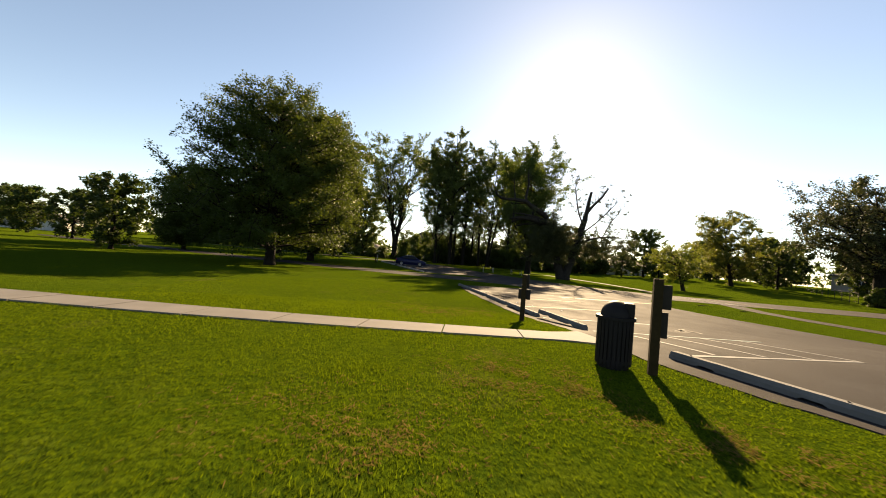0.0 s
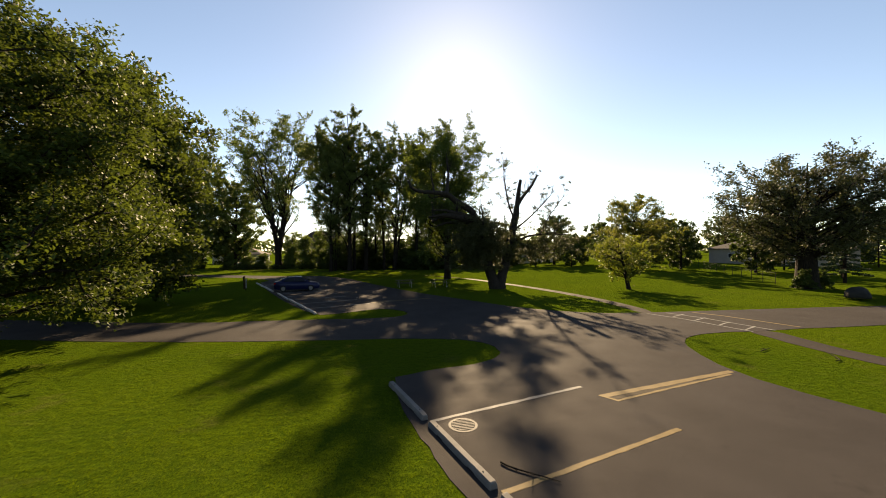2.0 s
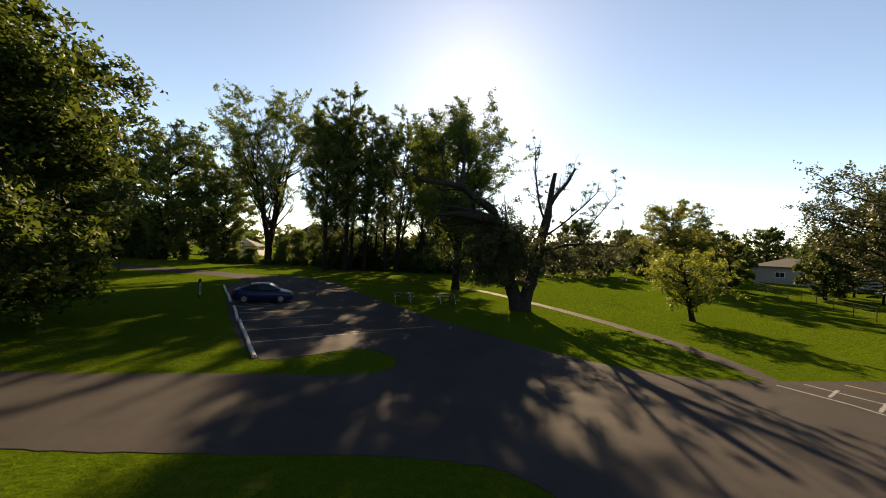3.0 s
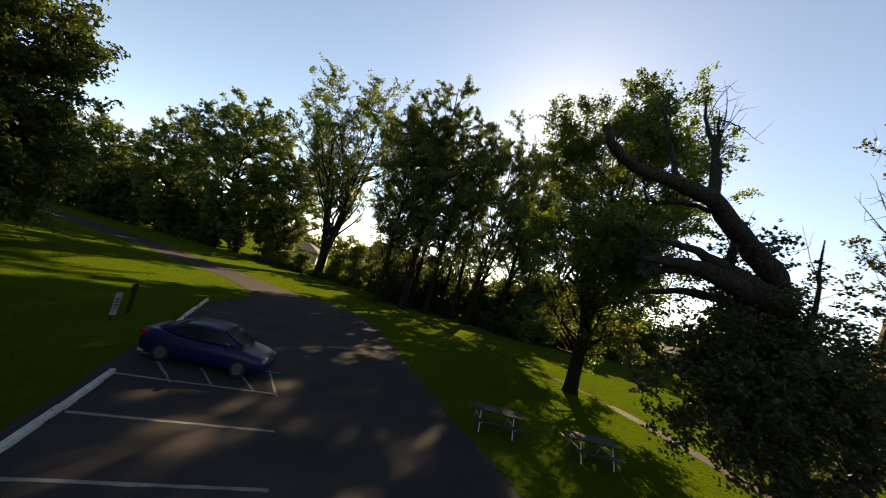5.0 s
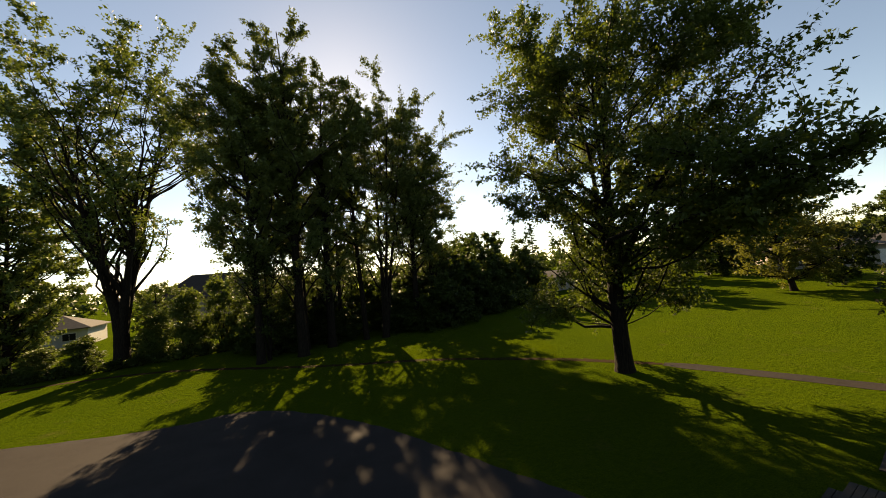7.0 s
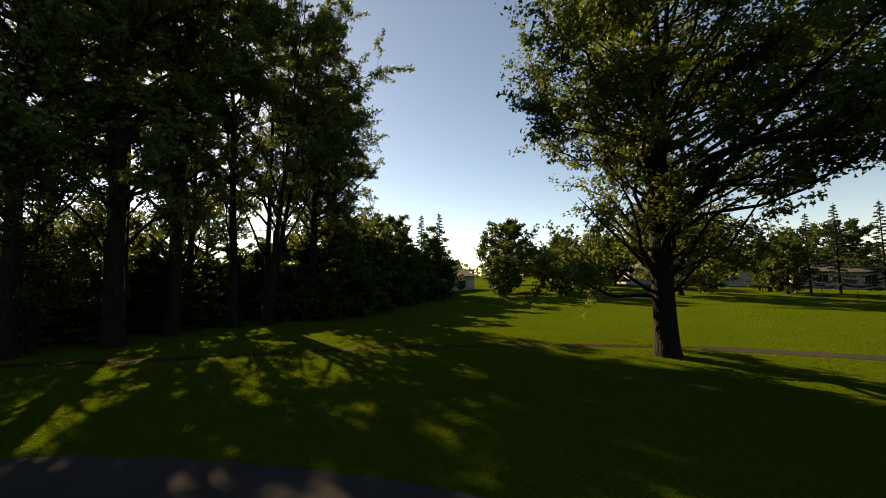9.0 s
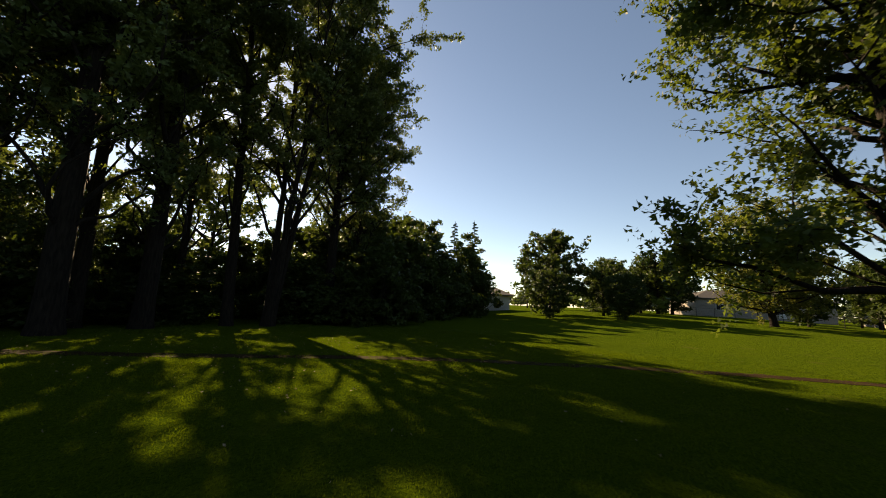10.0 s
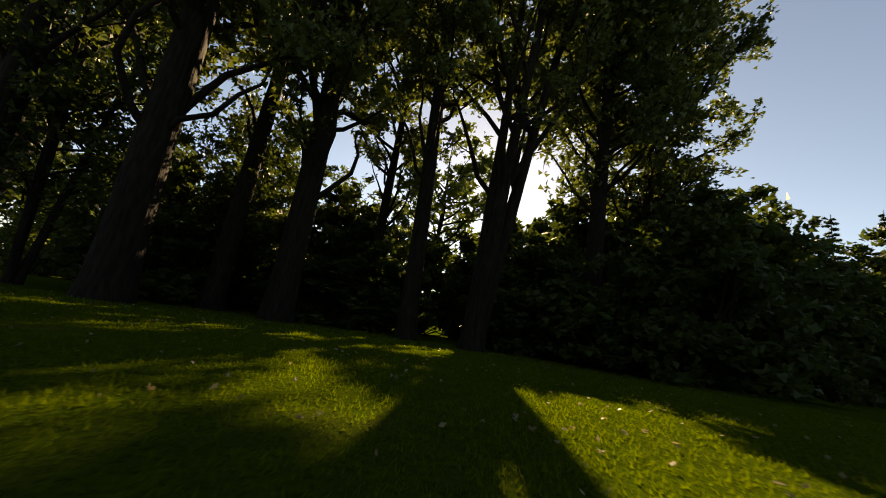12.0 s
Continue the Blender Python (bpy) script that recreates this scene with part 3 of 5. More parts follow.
# the single tree on the middle lawn
lone = grow(44, 22.2, 4.4, 6.9, "full", 0.46, 96, 122000, 0.16, M_LEAF, rise=0.7, stems=4, splay=0.06, clump=0.7, twigs=12, gaps=0.5, inner=0.28, fork=6.0, shift=(0.1, -1.0), wide=(0.95, 1.05), curl=0.3, lump=0.3, far=True,
            boughs=[(-5.6, 0.0, 16.5), (-6.2, -0.3, 15.0), (-4.6, 0.5, 18.2), (-5.8, 2.5, 12.2), (-5.2, 3.0, 10.4),
                    (-3.6, -10.7, 8.7), (-3.0, -10.2, 9.0), (-2.8, -9.5, 8.4), (-3.8, -9.8, 9.6), (-3.8, -9.3, 9.4), (-2.8, -8.8, 9.0), (-2.0, -8.0, 8.2), (-3.2, -7.6, 9.6), (-2.0, -6.5, 8.6), (-1.2, -6.0, 7.4),
                    (-0.6, -8.2, 13.6), (-1.6, -8.2, 14.6), (-2.3, -8.2, 15.6), (-1.0, -7.2, 15.0), (-2.0, -7.0, 16.6), (0.0, -6.6, 12.8),
                    (-3.5, 2.5, 3.8), (2.4, 4.4, 3.4), (-0.5, 5.0, 3.6), (-2.2, 4.6, 4.0), (1.4, -3.6, 4.6)])
plant("lawn_tree", lone, 12.4, 62.2, "tall open-crowned green tree on the lawn", "tree")

# trees of the eastern lawn
small = grow(51, 5.2, 1.9, 3.0, "round", 0.19, 40, 8500, 0.15, M_YLEAF, rise=0.6, clump=0.5, twigs=5, lean=(-0.2, 0.05), gaps=0.15)
plant("young_tree", small, 27.0, 44.45, "small yellow-green tree with a leaning trunk", "tree")
east = grow(52, 13.4, 4.6, 7.4, "round", 0.95, 80, 46000, 0.19, M_DULL, rise=0.6, clump=0.95, twigs=8, gaps=0.12, stems=3, splay=0.08, fork=4.2, far=True)
plant("willow_tree", east, 43.5, 40.2, "wide thinly leaved olive tree with a thick trunk", "tree")
ybig = grow(53, 13.0, 2.2, 6.2, "round", 0.3, 56, 34000, 0.2, M_LOCUST, rise=0.6, clump=0.85, twigs=5, gaps=0.14, lean=(-0.11, 0.11), far=True)
plant("honey_locust", ybig, 46.8, 65.6, "rounded yellow-green tree with a leaning trunk on the far lawn", "tree")
round_t = grow(54, 12.0, 1.2, 4.8, "round", 0.28, 40, 7000, 0.44, M_SHRUB, rise=0.5, clump=1.1, twigs=3, far=True)
for x, y, s, tn in ((42.4, 86.8, 0.98, 0), (46.2, 81.6, 0.55, 90), (53.0, 80.5, 0.55, 200), (41.0, 77.5, 0.45, 30), (52, 63, 0.62, 15), (62, 57, 0.7, 80), (57.5, 55.5, 0.62, 190), (62, 79, 0.85, 75), (66.5, 78, 0.8, 300), (36.5, 84, 0.5, 60), (55, 84, 0.7, 10), (62, 98, 0.9, 70), (74, 90, 0.95, 140), (64, 82, 0.7, 240), (86, 84, 1.0, 20), (96, 66, 1.05, 200),
                    (90, 46, 1.1, 50), (80, 30, 1.1, 250), (70, 36, 1.0, 320), (104, 84, 1.1, 0), (112, 50, 1.2, 90), (106, 22, 1.2, 30), (120, 68, 1.3, 130)):
    plant("garden_tree", round_t, x, y, "rounded dark green tree on the far lawn", "tree", "trees of the far lawn", tn, s)
for x, y, s, tn in ((-28, 30.5, 0.58, 40), (-50, 46, 0.6, 100), (-70, 56, 0.7, 160), (-92, 70, 0.8, 220), (-110, 62, 0.8, 280), (-125, 50, 0.9, 340), (-96, 92, 1.1, 30), (-115, 85, 1.0, 70)):
    plant("garden_tree", round_t, x, y, "rounded dark green tree far across the grass", "tree", "trees of the western distance", tn, s)


def conifer(seed, height, radius):
    rng = np.random.default_rng(seed)
    wood = Wood()
    wood.add([(0, 0, -0.1), (0, 0, height * 0.5), (0, 0, height)], [0.18, 0.1, 0.02], 8)
    cen, spr = [], []
    for i in range(70):
        h = 0.08 + 0.9 * i / 70
        r = radius * (1 - h) ** 0.9 * rng.uniform(0.75, 1.1) + 0.1
        az = i * 2.4 + rng.normal(0, 0.3)
        line = np.array([(0, 0, h * height), (math.cos(az) * r * 0.5, math.sin(az) * r * 0.5, h * height - 0.05 * r), (math.cos(az) * r, math.sin(az) * r, h * height - 0.12 * r)])
        wood.add(line, [0.04, 0.025, 0.01], 4)
        for q in (0.45, 0.7, 0.95):
            cen.append(line[0] + (line[2] - line[0]) * q)
            spr.append(0.16 + 0.10 * r)
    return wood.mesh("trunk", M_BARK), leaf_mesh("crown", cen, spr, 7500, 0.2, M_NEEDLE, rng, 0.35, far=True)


spruce = conifer(61, 13.5, 2.4)
for x, y, s, tn in ((37.6, 96.0, 0.96, 0), (34.8, 97.2, 0.93, 90), (66, 104, 1.0, 40), (82, 73, 0.85, 200), (91, 60, 0.75, 70), (52.5, 42.5, 1.0, 140), (60, 47, 0.85, 10), (62.5, 53, 0.8, 50), (66.5, 58, 0.75, 80), (65, 50, 0.9, 120)):
    plant("spruce_tree", spruce, x, y, "dark narrow spruce tree beyond the lawn", "tree", "spruces", tn, s)


def dead_willow():
    """The old broken willow: two trunks, cut stubs, bare limbs and a few hanging twigs."""
    x0, y0 = 15.1, 48.3
    t = thing("dead_willow", pose(x0, y0, land(x0, y0)), "old broken willow, mostly dead, twin trunks and bare limbs", "tree")
    rng = np.random.default_rng(71)
    rel = np.array([x0, y0, 0.0])
    limbs = [
        ("trunk", [(14.4, 48.3, -0.2), (14.25, 48.4, 0.7), (13.8, 48.8, 2.2), (13.5, 49.3, 4.2), (13.5, 49.6, 6.0), (13.6, 49.6, 7.4)], (0.75, 0.58, 0.48, 0.36, 0.24, 0.16), 12),
        ("trunk", [(14.7, 48.3, -0.2), (14.9, 48.3, 0.7), (15.5, 48.5, 2.5), (16.2, 48.8, 5.0), (17.0, 49.2, 7.6), (17.3, 49.5, 9.0), (17.8, 49.7, 11.6)], (0.75, 0.56, 0.48, 0.42, 0.34, 0.27, 0.17), 12),
        ("limb", [(17.2, 49.4, 8.7), (18.2, 49.9, 9.9), (19.2, 50.2, 10.9), (20.2, 50.6, 12.4)], (0.22, 0.18, 0.15, 0.11), 8),
        ("limb", [(13.55, 49.2, 3.8), (13.1, 48.9, 5.6), (12.3, 48.5, 7.1)], (0.40, 0.40, 0.38), 10),
        ("limb", [(12.4, 48.55, 6.9), (11.9, 48.4, 7.9), (10.8, 48.2, 8.5), (9.95, 48.0, 8.95), (9.15, 47.8, 9.5), (8.3, 47.6, 9.56), (7.5, 47.4, 9.53), (6.7, 47.25, 9.55), (6.05, 47.1, 9.58), (5.45, 46.97, 9.9), (5.28, 47.2, 10.5)], (0.36, 0.34, 0.31, 0.29, 0.27, 0.22, 0.19, 0.165, 0.145, 0.13, 0.105), 9),
        ("limb", [(7.8, 47.45, 9.56), (7.75, 47.9, 10.4), (7.66, 48.3, 11.2), (7.69, 48.7, 12.0), (7.68, 48.9, 12.9)], (0.11, 0.085, 0.065, 0.04, 0.008), 6),
        ("limb", [(9.1, 47.8, 9.5), (9.29, 48.2, 10.7), (9.5, 48.7, 11.5), (9.63, 49.3, 12.2), (9.53, 49.8, 13.4), (9.68, 50.0, 14.6)], (0.20, 0.15, 0.11, 0.08, 0.05, 0.008), 7),
        ("limb", [(9.28, 48.2, 10.6), (9.43, 48.6, 11.8), (9.45, 48.9, 13.0)], (0.09, 0.07, 0.012), 6),
        ("limb", [(9.8, 47.95, 9.1), (8.94, 48.0, 9.28), (8.22, 48.1, 9.22), (7.71, 48.3, 9.14), (7.45, 48.42, 9.22), (7.36, 48.5, 9.76)], (0.08, 0.07, 0.06, 0.05, 0.04, 0.01), 6),
        ("limb", [(12.35, 48.5, 7.1), (10.8, 48.2, 7.52), (9.72, 48.0, 7.77), (8.73, 47.85, 7.9), (8.14, 47.8, 7.9), (7.56, 47.71, 7.83)], (0.34, 0.25, 0.17, 0.11, 0.085, 0.05), 8),
        ("limb", [(12.35, 48.5, 7.0), (10.85, 48.2, 7.2), (9.25, 47.9, 7.42), (8.26, 47.7, 7.36), (7.26, 47.5, 7.16)], (0.38, 0.34, 0.24, 0.14, 0.07), 9),
        ("limb", [(8.95, 47.85, 7.33), (8.26, 48.0, 7.1), (7.69, 48.13, 6.78)], (0.15, 0.13, 0.11), 8),
        ("limb", [(7.69, 48.13, 6.75), (7.83, 48.5, 7.39), (7.96, 49.0, 8.22), (7.84, 49.5, 9.0)], (0.095, 0.07, 0.05, 0.03), 7),
        ("limb", [(12.5, 48.6, 6.8), (11.4, 48.6, 6.75), (10.36, 48.7, 6.8), (9.31, 48.8, 6.74), (8.23, 49.0, 6.34)], (0.20, 0.17, 0.13, 0.11, 0.06), 8),
        ("limb", [(10.25, 48.1, 7.35), (10.2, 48.1, 8.0), (10.3, 48.1, 8.8)], (0.15, 0.12, 0.12), 7),
        ("limb", [(16.8, 49.1, 7.2), (16.0, 48.9, 9.0), (15.6, 48.8, 11.0), (15.4, 48.7, 13.4)], (0.11, 0.08, 0.06, 0.015), 6),
        ("limb", [(16.4, 48.8, 4.8), (17.6, 47.4, 5.4), (19.0, 45.8, 5.6), (20.6, 44.4, 5.4)], (0.16, 0.12, 0.08, 0.02), 7),
        ("limb", [(18.4, 46.5, 5.5), (18.9, 45.6, 7.2), (20.0, 44.6, 9.2)], (0.07, 0.05, 0.015), 6),
        ("limb", [(16.6, 48.9, 6.0), (18.0, 47.8, 7.4), (19.2, 46.6, 9.0), (19.8, 46.0, 10.0)], (0.10, 0.07, 0.05, 0.015), 6),
        ("limb", [(14.0, 49.0, 3.0), (13.1, 48.4, 5.0), (12.9, 48.0, 7.5), (12.6, 47.8, 9.2)], (0.14, 0.10, 0.07, 0.02), 7),
    ]
    cen, spr = [], []
    twigs = Wood()
    for name, pts, rad, sides in limbs:
        p = np.array(pts) - rel
        k = np.linspace(0, len(p) - 1, len(p) * 3)
        fine = np.stack([np.interp(k, np.arange(len(p)), p[:, c]) for c in range(3)], 1)
        wob = rng.normal(0, 0.018, fine.shape)
        wob[0] = wob[-1] = 0
        r = np.interp(k, np.arange(len(p)), rad)
        w = Wood()
        w.add(fine + wob, r * rng.uniform(0.93, 1.1, len(r)), sides)
        cap = fine[-1] + wob[-1]
        w.add([cap, cap + (fine[-1] - fine[-2]) * 0.02], [r[-1], 0.002], sides)
        put_under(new(name, w.mesh(name, M_BARK_DEAD)), t)
        west = p[-1][0] < -2.0
        for _ in range(5 if west else 26):
            q = rng.uniform(0.3, 1.0) * (len(fine) - 1)
            b = np.array([np.interp(q, np.arange(len(fine)), fine[:, c]) for c in range(3)])
            if b[2] < 2.5:
                continue
            ln = wander(rng, b, rng.normal(0, 0.7, 3) + np.array([0, 0, 0.8]), rng.uniform(0.7, 2.0), 5, 0.16, 0.05)
            twigs.add(ln, np.array([0.026, 0.02, 0.016, 0.012, 0.008, 0.004]), 4)
            if not west and rng.uniform() < 0.25:
                cen += [ln[-1], ln[3]]
                spr += [rng.uniform(0.2, 0.4), 0.25]
            for _ in range(3):
                l2 = wander(rng, ln[rng.integers(1, 5)], rng.normal(0, 0.8, 3) + np.array([0, 0, 0.3]), rng.uniform(0.3, 0.9), 4, 0.2, 0.02)
                twigs.add(l2, [0.011, 0.009, 0.007, 0.005, 0.003], 3)
    # live suckers round the trunks
    for _ in range(760):
        cen.append(np.array([rng.normal(-2.3, 1.5), rng.normal(0.5, 1.2), max(2.2, rng.normal(4.7, 1.4))]))
        spr.append(rng.uniform(0.3, 0.6))
    for _ in range(190):
        u = rng.uniform(0, 1)
        cen.append(np.array([1.0 + 4.6 * u, -0.2 - 3.2 * u, 4.2 + 0.6 * u]) + rng.normal(0, 0.7, 3))
        spr.append(rng.uniform(0.25, 0.5))
    for _ in range(40):
        cen.append(np.array([rng.uniform(-5.6, -4.0), rng.normal(0.0, 0.5), rng.normal(8.7, 0.7)]))
        spr.append(rng.uniform(0.10, 0.18))
    put_under(new("twig_mass", twigs.mesh("twig_mass", M_BARK_DEAD)), t)["kind"] = "stuff"
    put_under(new("crown", leaf_mesh("crown", cen, spr, 76000, 0.13, M_DULL, rng)), t)


dead_willow()


# ======== shrubs and thickets ========
def shrub(seed, w, d, h, leaves, size, leaf, ragged_top=0.25):
    rng = np.random.default_rng(seed)
    wood = Wood()
    cen, spr = [], []
    for i in range(90):
        a, u = rng.uniform(0, 2 * math.pi), rng.uniform(0.05, 1) ** 0.6
        v = rng.uniform(0, 1)
        prof = math.sqrt(max(0.03, 1 - v ** 2.2))
        p = np.array([math.cos(a) * w / 2 * u * prof, math.sin(a) * d / 2 * u * prof, h * v * (1 + rng.normal(0, ragged_top) * (v > 0.6)) + 0.15])
        cen.append(p)
        spr.append(rng.uniform(0.35, 0.75) * (0.25 * h) ** 0.5)
        if i % 3 == 0:
            wood.add(wander(rng, (p[0] * 0.2, p[1] * 0.2, -0.1), p - np.array([p[0] * 0.2, p[1] * 0.2, 0]), np.linalg.norm(p) * 0.9, 4, 0.1, 0.02), [0.05, 0.04, 0.03, 0.02, 0.008], 4)
    return wood.mesh("stem", M_BARK), leaf_mesh("foliage", cen, spr, leaves, size, leaf, rng, far=True)


def bush(meshes, x, y, turn, s, label, group, name="shrub", sz=None):
    t = thing(name, pose(x, y, land(x, y), 0, 0, turn), label, "shrub", group)
    t.scale = (s, s, sz or s)
    put_under(new("stem", meshes[0]), t)["kind"] = "stuff"
    put_under(new("foliage", meshes[1]), t)


shrub_a = shrub(81, 6.8, 4.6, 5.4, 7600, 0.30, M_SHRUB)
shrub_b = shrub(82, 6.0, 5.0, 4.2, 5500, 0.34, M_SHRUB)
shrub_c = shrub(83, 5.6, 4.6, 6.6, 7800, 0.30, M_SHRUB, 0.15)
M_VINE = leaf_material("vine_leaf", (0.030, 0.052, 0.011), (0.060, 0.088, 0.018), (0.20, 0.25, 0.03), 0.34, 0.15)
vine = shrub(84, 4.6, 3.8, 7.2, 9500, 0.24, M_VINE, 0.06)
rng_s = np.random.default_rng(85)
# behind the drive and the cottonwood
for i in range(17):
    x = -82 + i * 4.4
    bush((shrub_a, shrub_b, shrub_c)[i % 3], x, 100.5 + 2.2 * math.sin(i * 1.7) - 0.02 * (x + 40), rng_s.uniform(0, 360), rng_s.uniform(0.75, 1.05) * (1.35 if x < -36 else 0.42 if x < -20 else 0.62), "dense dark green shrub of the hedgerow", "hedgerow shrubs")
# vine-grown stumps
for x, y, s, sz in ((-14.4, 96.4, 0.8, 0.62), (-11.6, 96.0, 0.95, 0.9), (-8.7, 96.2, 0.85, 1.04), (-6.4, 96.4, 0.8, 0.72), (-4.2, 96.5, 0.8, 0.45), (-20.5, 97.2, 0.8, 0.42), (-23.5, 97.0, 0.9, 0.36)):
    bush(vine, x, y, x * 40, s, "tall stump overgrown with green vines", "vine-grown stumps", "vine_mound", sz)
# low growth along the foot of the stumps, also standing in for shaded ground there
low = shrub(86, 3.4, 1.5, 0.8, 1500, 0.15, M_SHRUB)
for i in range(13):
    bush(low, -27.0 + i * 1.85, 95.0 + 0.35 * math.sin(i * 2.1), rng_s.uniform(-15, 15), rng_s.uniform(0.8, 1.1), "low dark green growth along the wood's edge", "low growth of the wood's edge")
# thicket behind the poplars and on to the east
THICKET = [(-4.5, 93.5), (-1.5, 96), (2.0, 95), (5.5, 94), (8.8, 92.5), (12, 91), (15, 89.8), (18, 89.6), (21, 90.4), (24, 91), (27, 92), (30, 92.5), (33, 93.2), (35.5, 94.2), (13, 95), (17, 95), (21, 96), (25, 97), (29, 98), (9, 97), (4, 99), (0, 100)]
for i, (x, y) in enumerate(THICKET):
    bush((shrub_c, shrub_a, shrub_c, shrub_b)[i % 4], x, y, rng_s.uniform(0, 360), rng_s.uniform(0.85, 1.1) * (0.78 if x < 9 else 1.1), "dense dark green shrub behind the poplars", "thicket shrubs")
for i, (x, y, sz) in enumerate(((-5, 90.5, 1.25), (-2.2, 92.5, 1.35), (0.8, 94, 1.3), (-3.5, 88.2, 0.8), (2.6, 91.5, 1.0), (11.5, 86.0, 0.62), (13.5, 85.6, 0.75), (15.5, 86.4, 0.8), (9.2, 88.6, 0.55), (3.4, 89.8, 0.5), (1.6, 89.2, 0.45))):
    bush((shrub_c, shrub_a)[i % 2], x, y, rng_s.uniform(0, 360), 0.85, "tall dark undergrowth among the poplars", "undergrowth", "shrub", sz * ((0.55 if x < -9 else 0.62) if x < 3 else 1.0))
for x, y, s in ((17.5, 92.0, 0.85), (-30, 105, 1.0), (-38, 106, 1.1), (-45, 104.5, 1.0), (-53, 106, 1.1), (-62, 107, 1.0), (-71, 105, 1.1), (-80, 107, 1.1), (12.5, 96.5, 0.7), (20, 98, 0.95), (28.8, 99, 1.1), (24.5, 100, 0.95)):
    plant("thicket_tree", round_t, x, y, "leafy tree rising from the thicket and hedgerow", "tree", "trees of the thicket", x * 30, s)
# those at x 6.2, 1.6 and -2.6 are added to shade the lawn
for x, y, s in ((-3.4, 99.0, 0.58), (6.2, 97.5, 0.95), (-14.8, 98.0, 0.62), (1.6, 93.5, 0.55), (-2.6, 93.0, 0.6)):
    plant("thicket_tree", thin, x, y, "slender thinly leaved tree behind the poplars", "tree", "trees of the thicket", x * 50, s)
for x, y, s in ((42.2, 39.6, 0.34), (44.6, 39.6, 0.3)):
    bush(shrub_b, x, y, x * 25, s, "scruffy low green growth at the foot of things", "low growth")


def far_woods():
    """Distant belt of trees all round, beyond the park."""
    rng = np.random.default_rng(91)
    cen, spr = [], []
    for i in range(900):
        a = rng.uniform(0, 2 * math.pi)
        r = rng.uniform(175, 300)
        x, y = math.cos(a) * r, 60 + math.sin(a) * r
        h = rng.uniform(7, 14)
        for _ in range(5):
            cen.append((x + rng.normal(0, 3), y + rng.normal(0, 3), land(x, y) + h * rng.uniform(0.15, 0.9)))
            spr.append(rng.uniform(2.0, 4.2))
    ob = new("far_woods", leaf_mesh("far_woods", cen, spr, 60000, 2.0, M_SHRUB, rng, far=True))
    tagged(ob, "distant belt of dark green trees round the park", "woods", kind="stuff")


far_woods()


# ======== painted lines, wheel stops, path slabs ========
def paint(name, a, b, width, material, label, z=0.019):
    a, b = Vector(a), Vector(b)
    d = (b - a).normalized()
    n = Vector((-d.y, d.x)) * width / 2
    pts = [a + n, b + n, b - n, a - n]
    return slab(name, ragged(pts, 0.25, 0.008, int(abs(a.x * 91 + b.y * 37))), z, 0.004, material, label, "road marking")


for k in range(6):
    s0 = A0 + A_DIR * (k * BAY - (0.15, 0.30, 0.22, 0.15, 0.15, 0.15)[k]) + A_OUT * 0.12
    m = (M_CYAN, M_CYAN, M_YELLOW, M_YELLOW, M_WHITE, M_WHITE)[k]
    if k < 5:
        paint("bay_line", s0, s0 + A_OUT * (4.85, 4.35, 4.7, 4.7, 4.7)[k], 0.11, m, ("faded pale blue bay line", "faded pale blue bay line", "worn yellowish bay line", "worn yellowish bay line", "worn white bay line")[k])
paint("bay_line", (6.14, 8.26), (10.4, 9.5), 0.10, M_WHITE, "worn white line of a hatched aisle")
for j in range(4):
    a = A0 - A_DIR * 0.2 + A_OUT * (0.75 + j * 1.15)
    paint("hatch_line", a, a + Vector((0.85, -2.05)), 0.09, M_WHITE, "worn white diagonal hatch line")
paint("bay_line", (6.95, 6.1), (11.6, 7.4), 0.11, M_CYAN, "faded pale blue bay line")
# tapering yellow end marking of row A and of row B
paint("end_line", (7.6, 21.66), (12.9, 22.54), 0.20, M_YELLOW, "broad worn yellow end line of the bays")
paint("end_line", (7.75, 21.32), (12.6, 22.32), 0.09, M_YELLOW, "worn yellow end line of the bays")
paint("end_line", (7.52, 21.74), (7.80, 21.30), 0.09, M_YELLOW, "worn yellow end line of the bays", 0.0195)
paint("end_line", (1.7, 40.7), (6.5, 42.2), 0.16, M_YELLOW, "worn yellow end line of the bays")
paint("end_line", (1.9, 40.35), (3.4, 40.8), 0.10, M_YELLOW, "worn yellow end line of the bays")
M_WORN = plain("worn_yellow_brown_paint", (0.046, 0.036, 0.024), 0.85, 0, 0.6, 5.0, 0.3)
slab("end_marking", ragged([Vector(p) for p in ((7.66, 21.57), (12.6, 22.40), (12.55, 22.37), (7.80, 21.37))], 0.2, 0.02, 77), 0.0165, 0.004, M_WORN, "worn brownish yellow filling between two end lines", "road marking")
M_FAINT = plain("worn_away_line_paint", (0.085, 0.075, 0.065), 0.85, 0, 0.6, 7.0, 0.1)
B_LINES = [2.45, 5.02, 7.6, 10.0, 12.45, 14.45, 17.2, 19.9, 22.65, 25.4]
for d in B_LINES:
    s0 = B0 + B_DIR * d + B_OUT * 0.15
    paint("bay_line", s0, s0 + B_OUT * 4.4, 0.10, M_WHITE if d < 16 else M_FAINT, "thin worn white bay line" if d < 16 else "nearly worn away white bay line")
for a, b in (((-6.6, 49.7), (-5.0, 48.3)), ((-5.15, 49.9), (-4.0, 48.75)), ((-3.9, 50.2), (-2.9, 49.2))):
    paint("hatch_line", a, b, 0.08, M_WHITE, "worn white diagonal hatch line")
paint("hatch_line", (-3.35, 51.2), (-2.25, 49.35), 0.08, M_WHITE, "worn white end line of a hatched aisle")
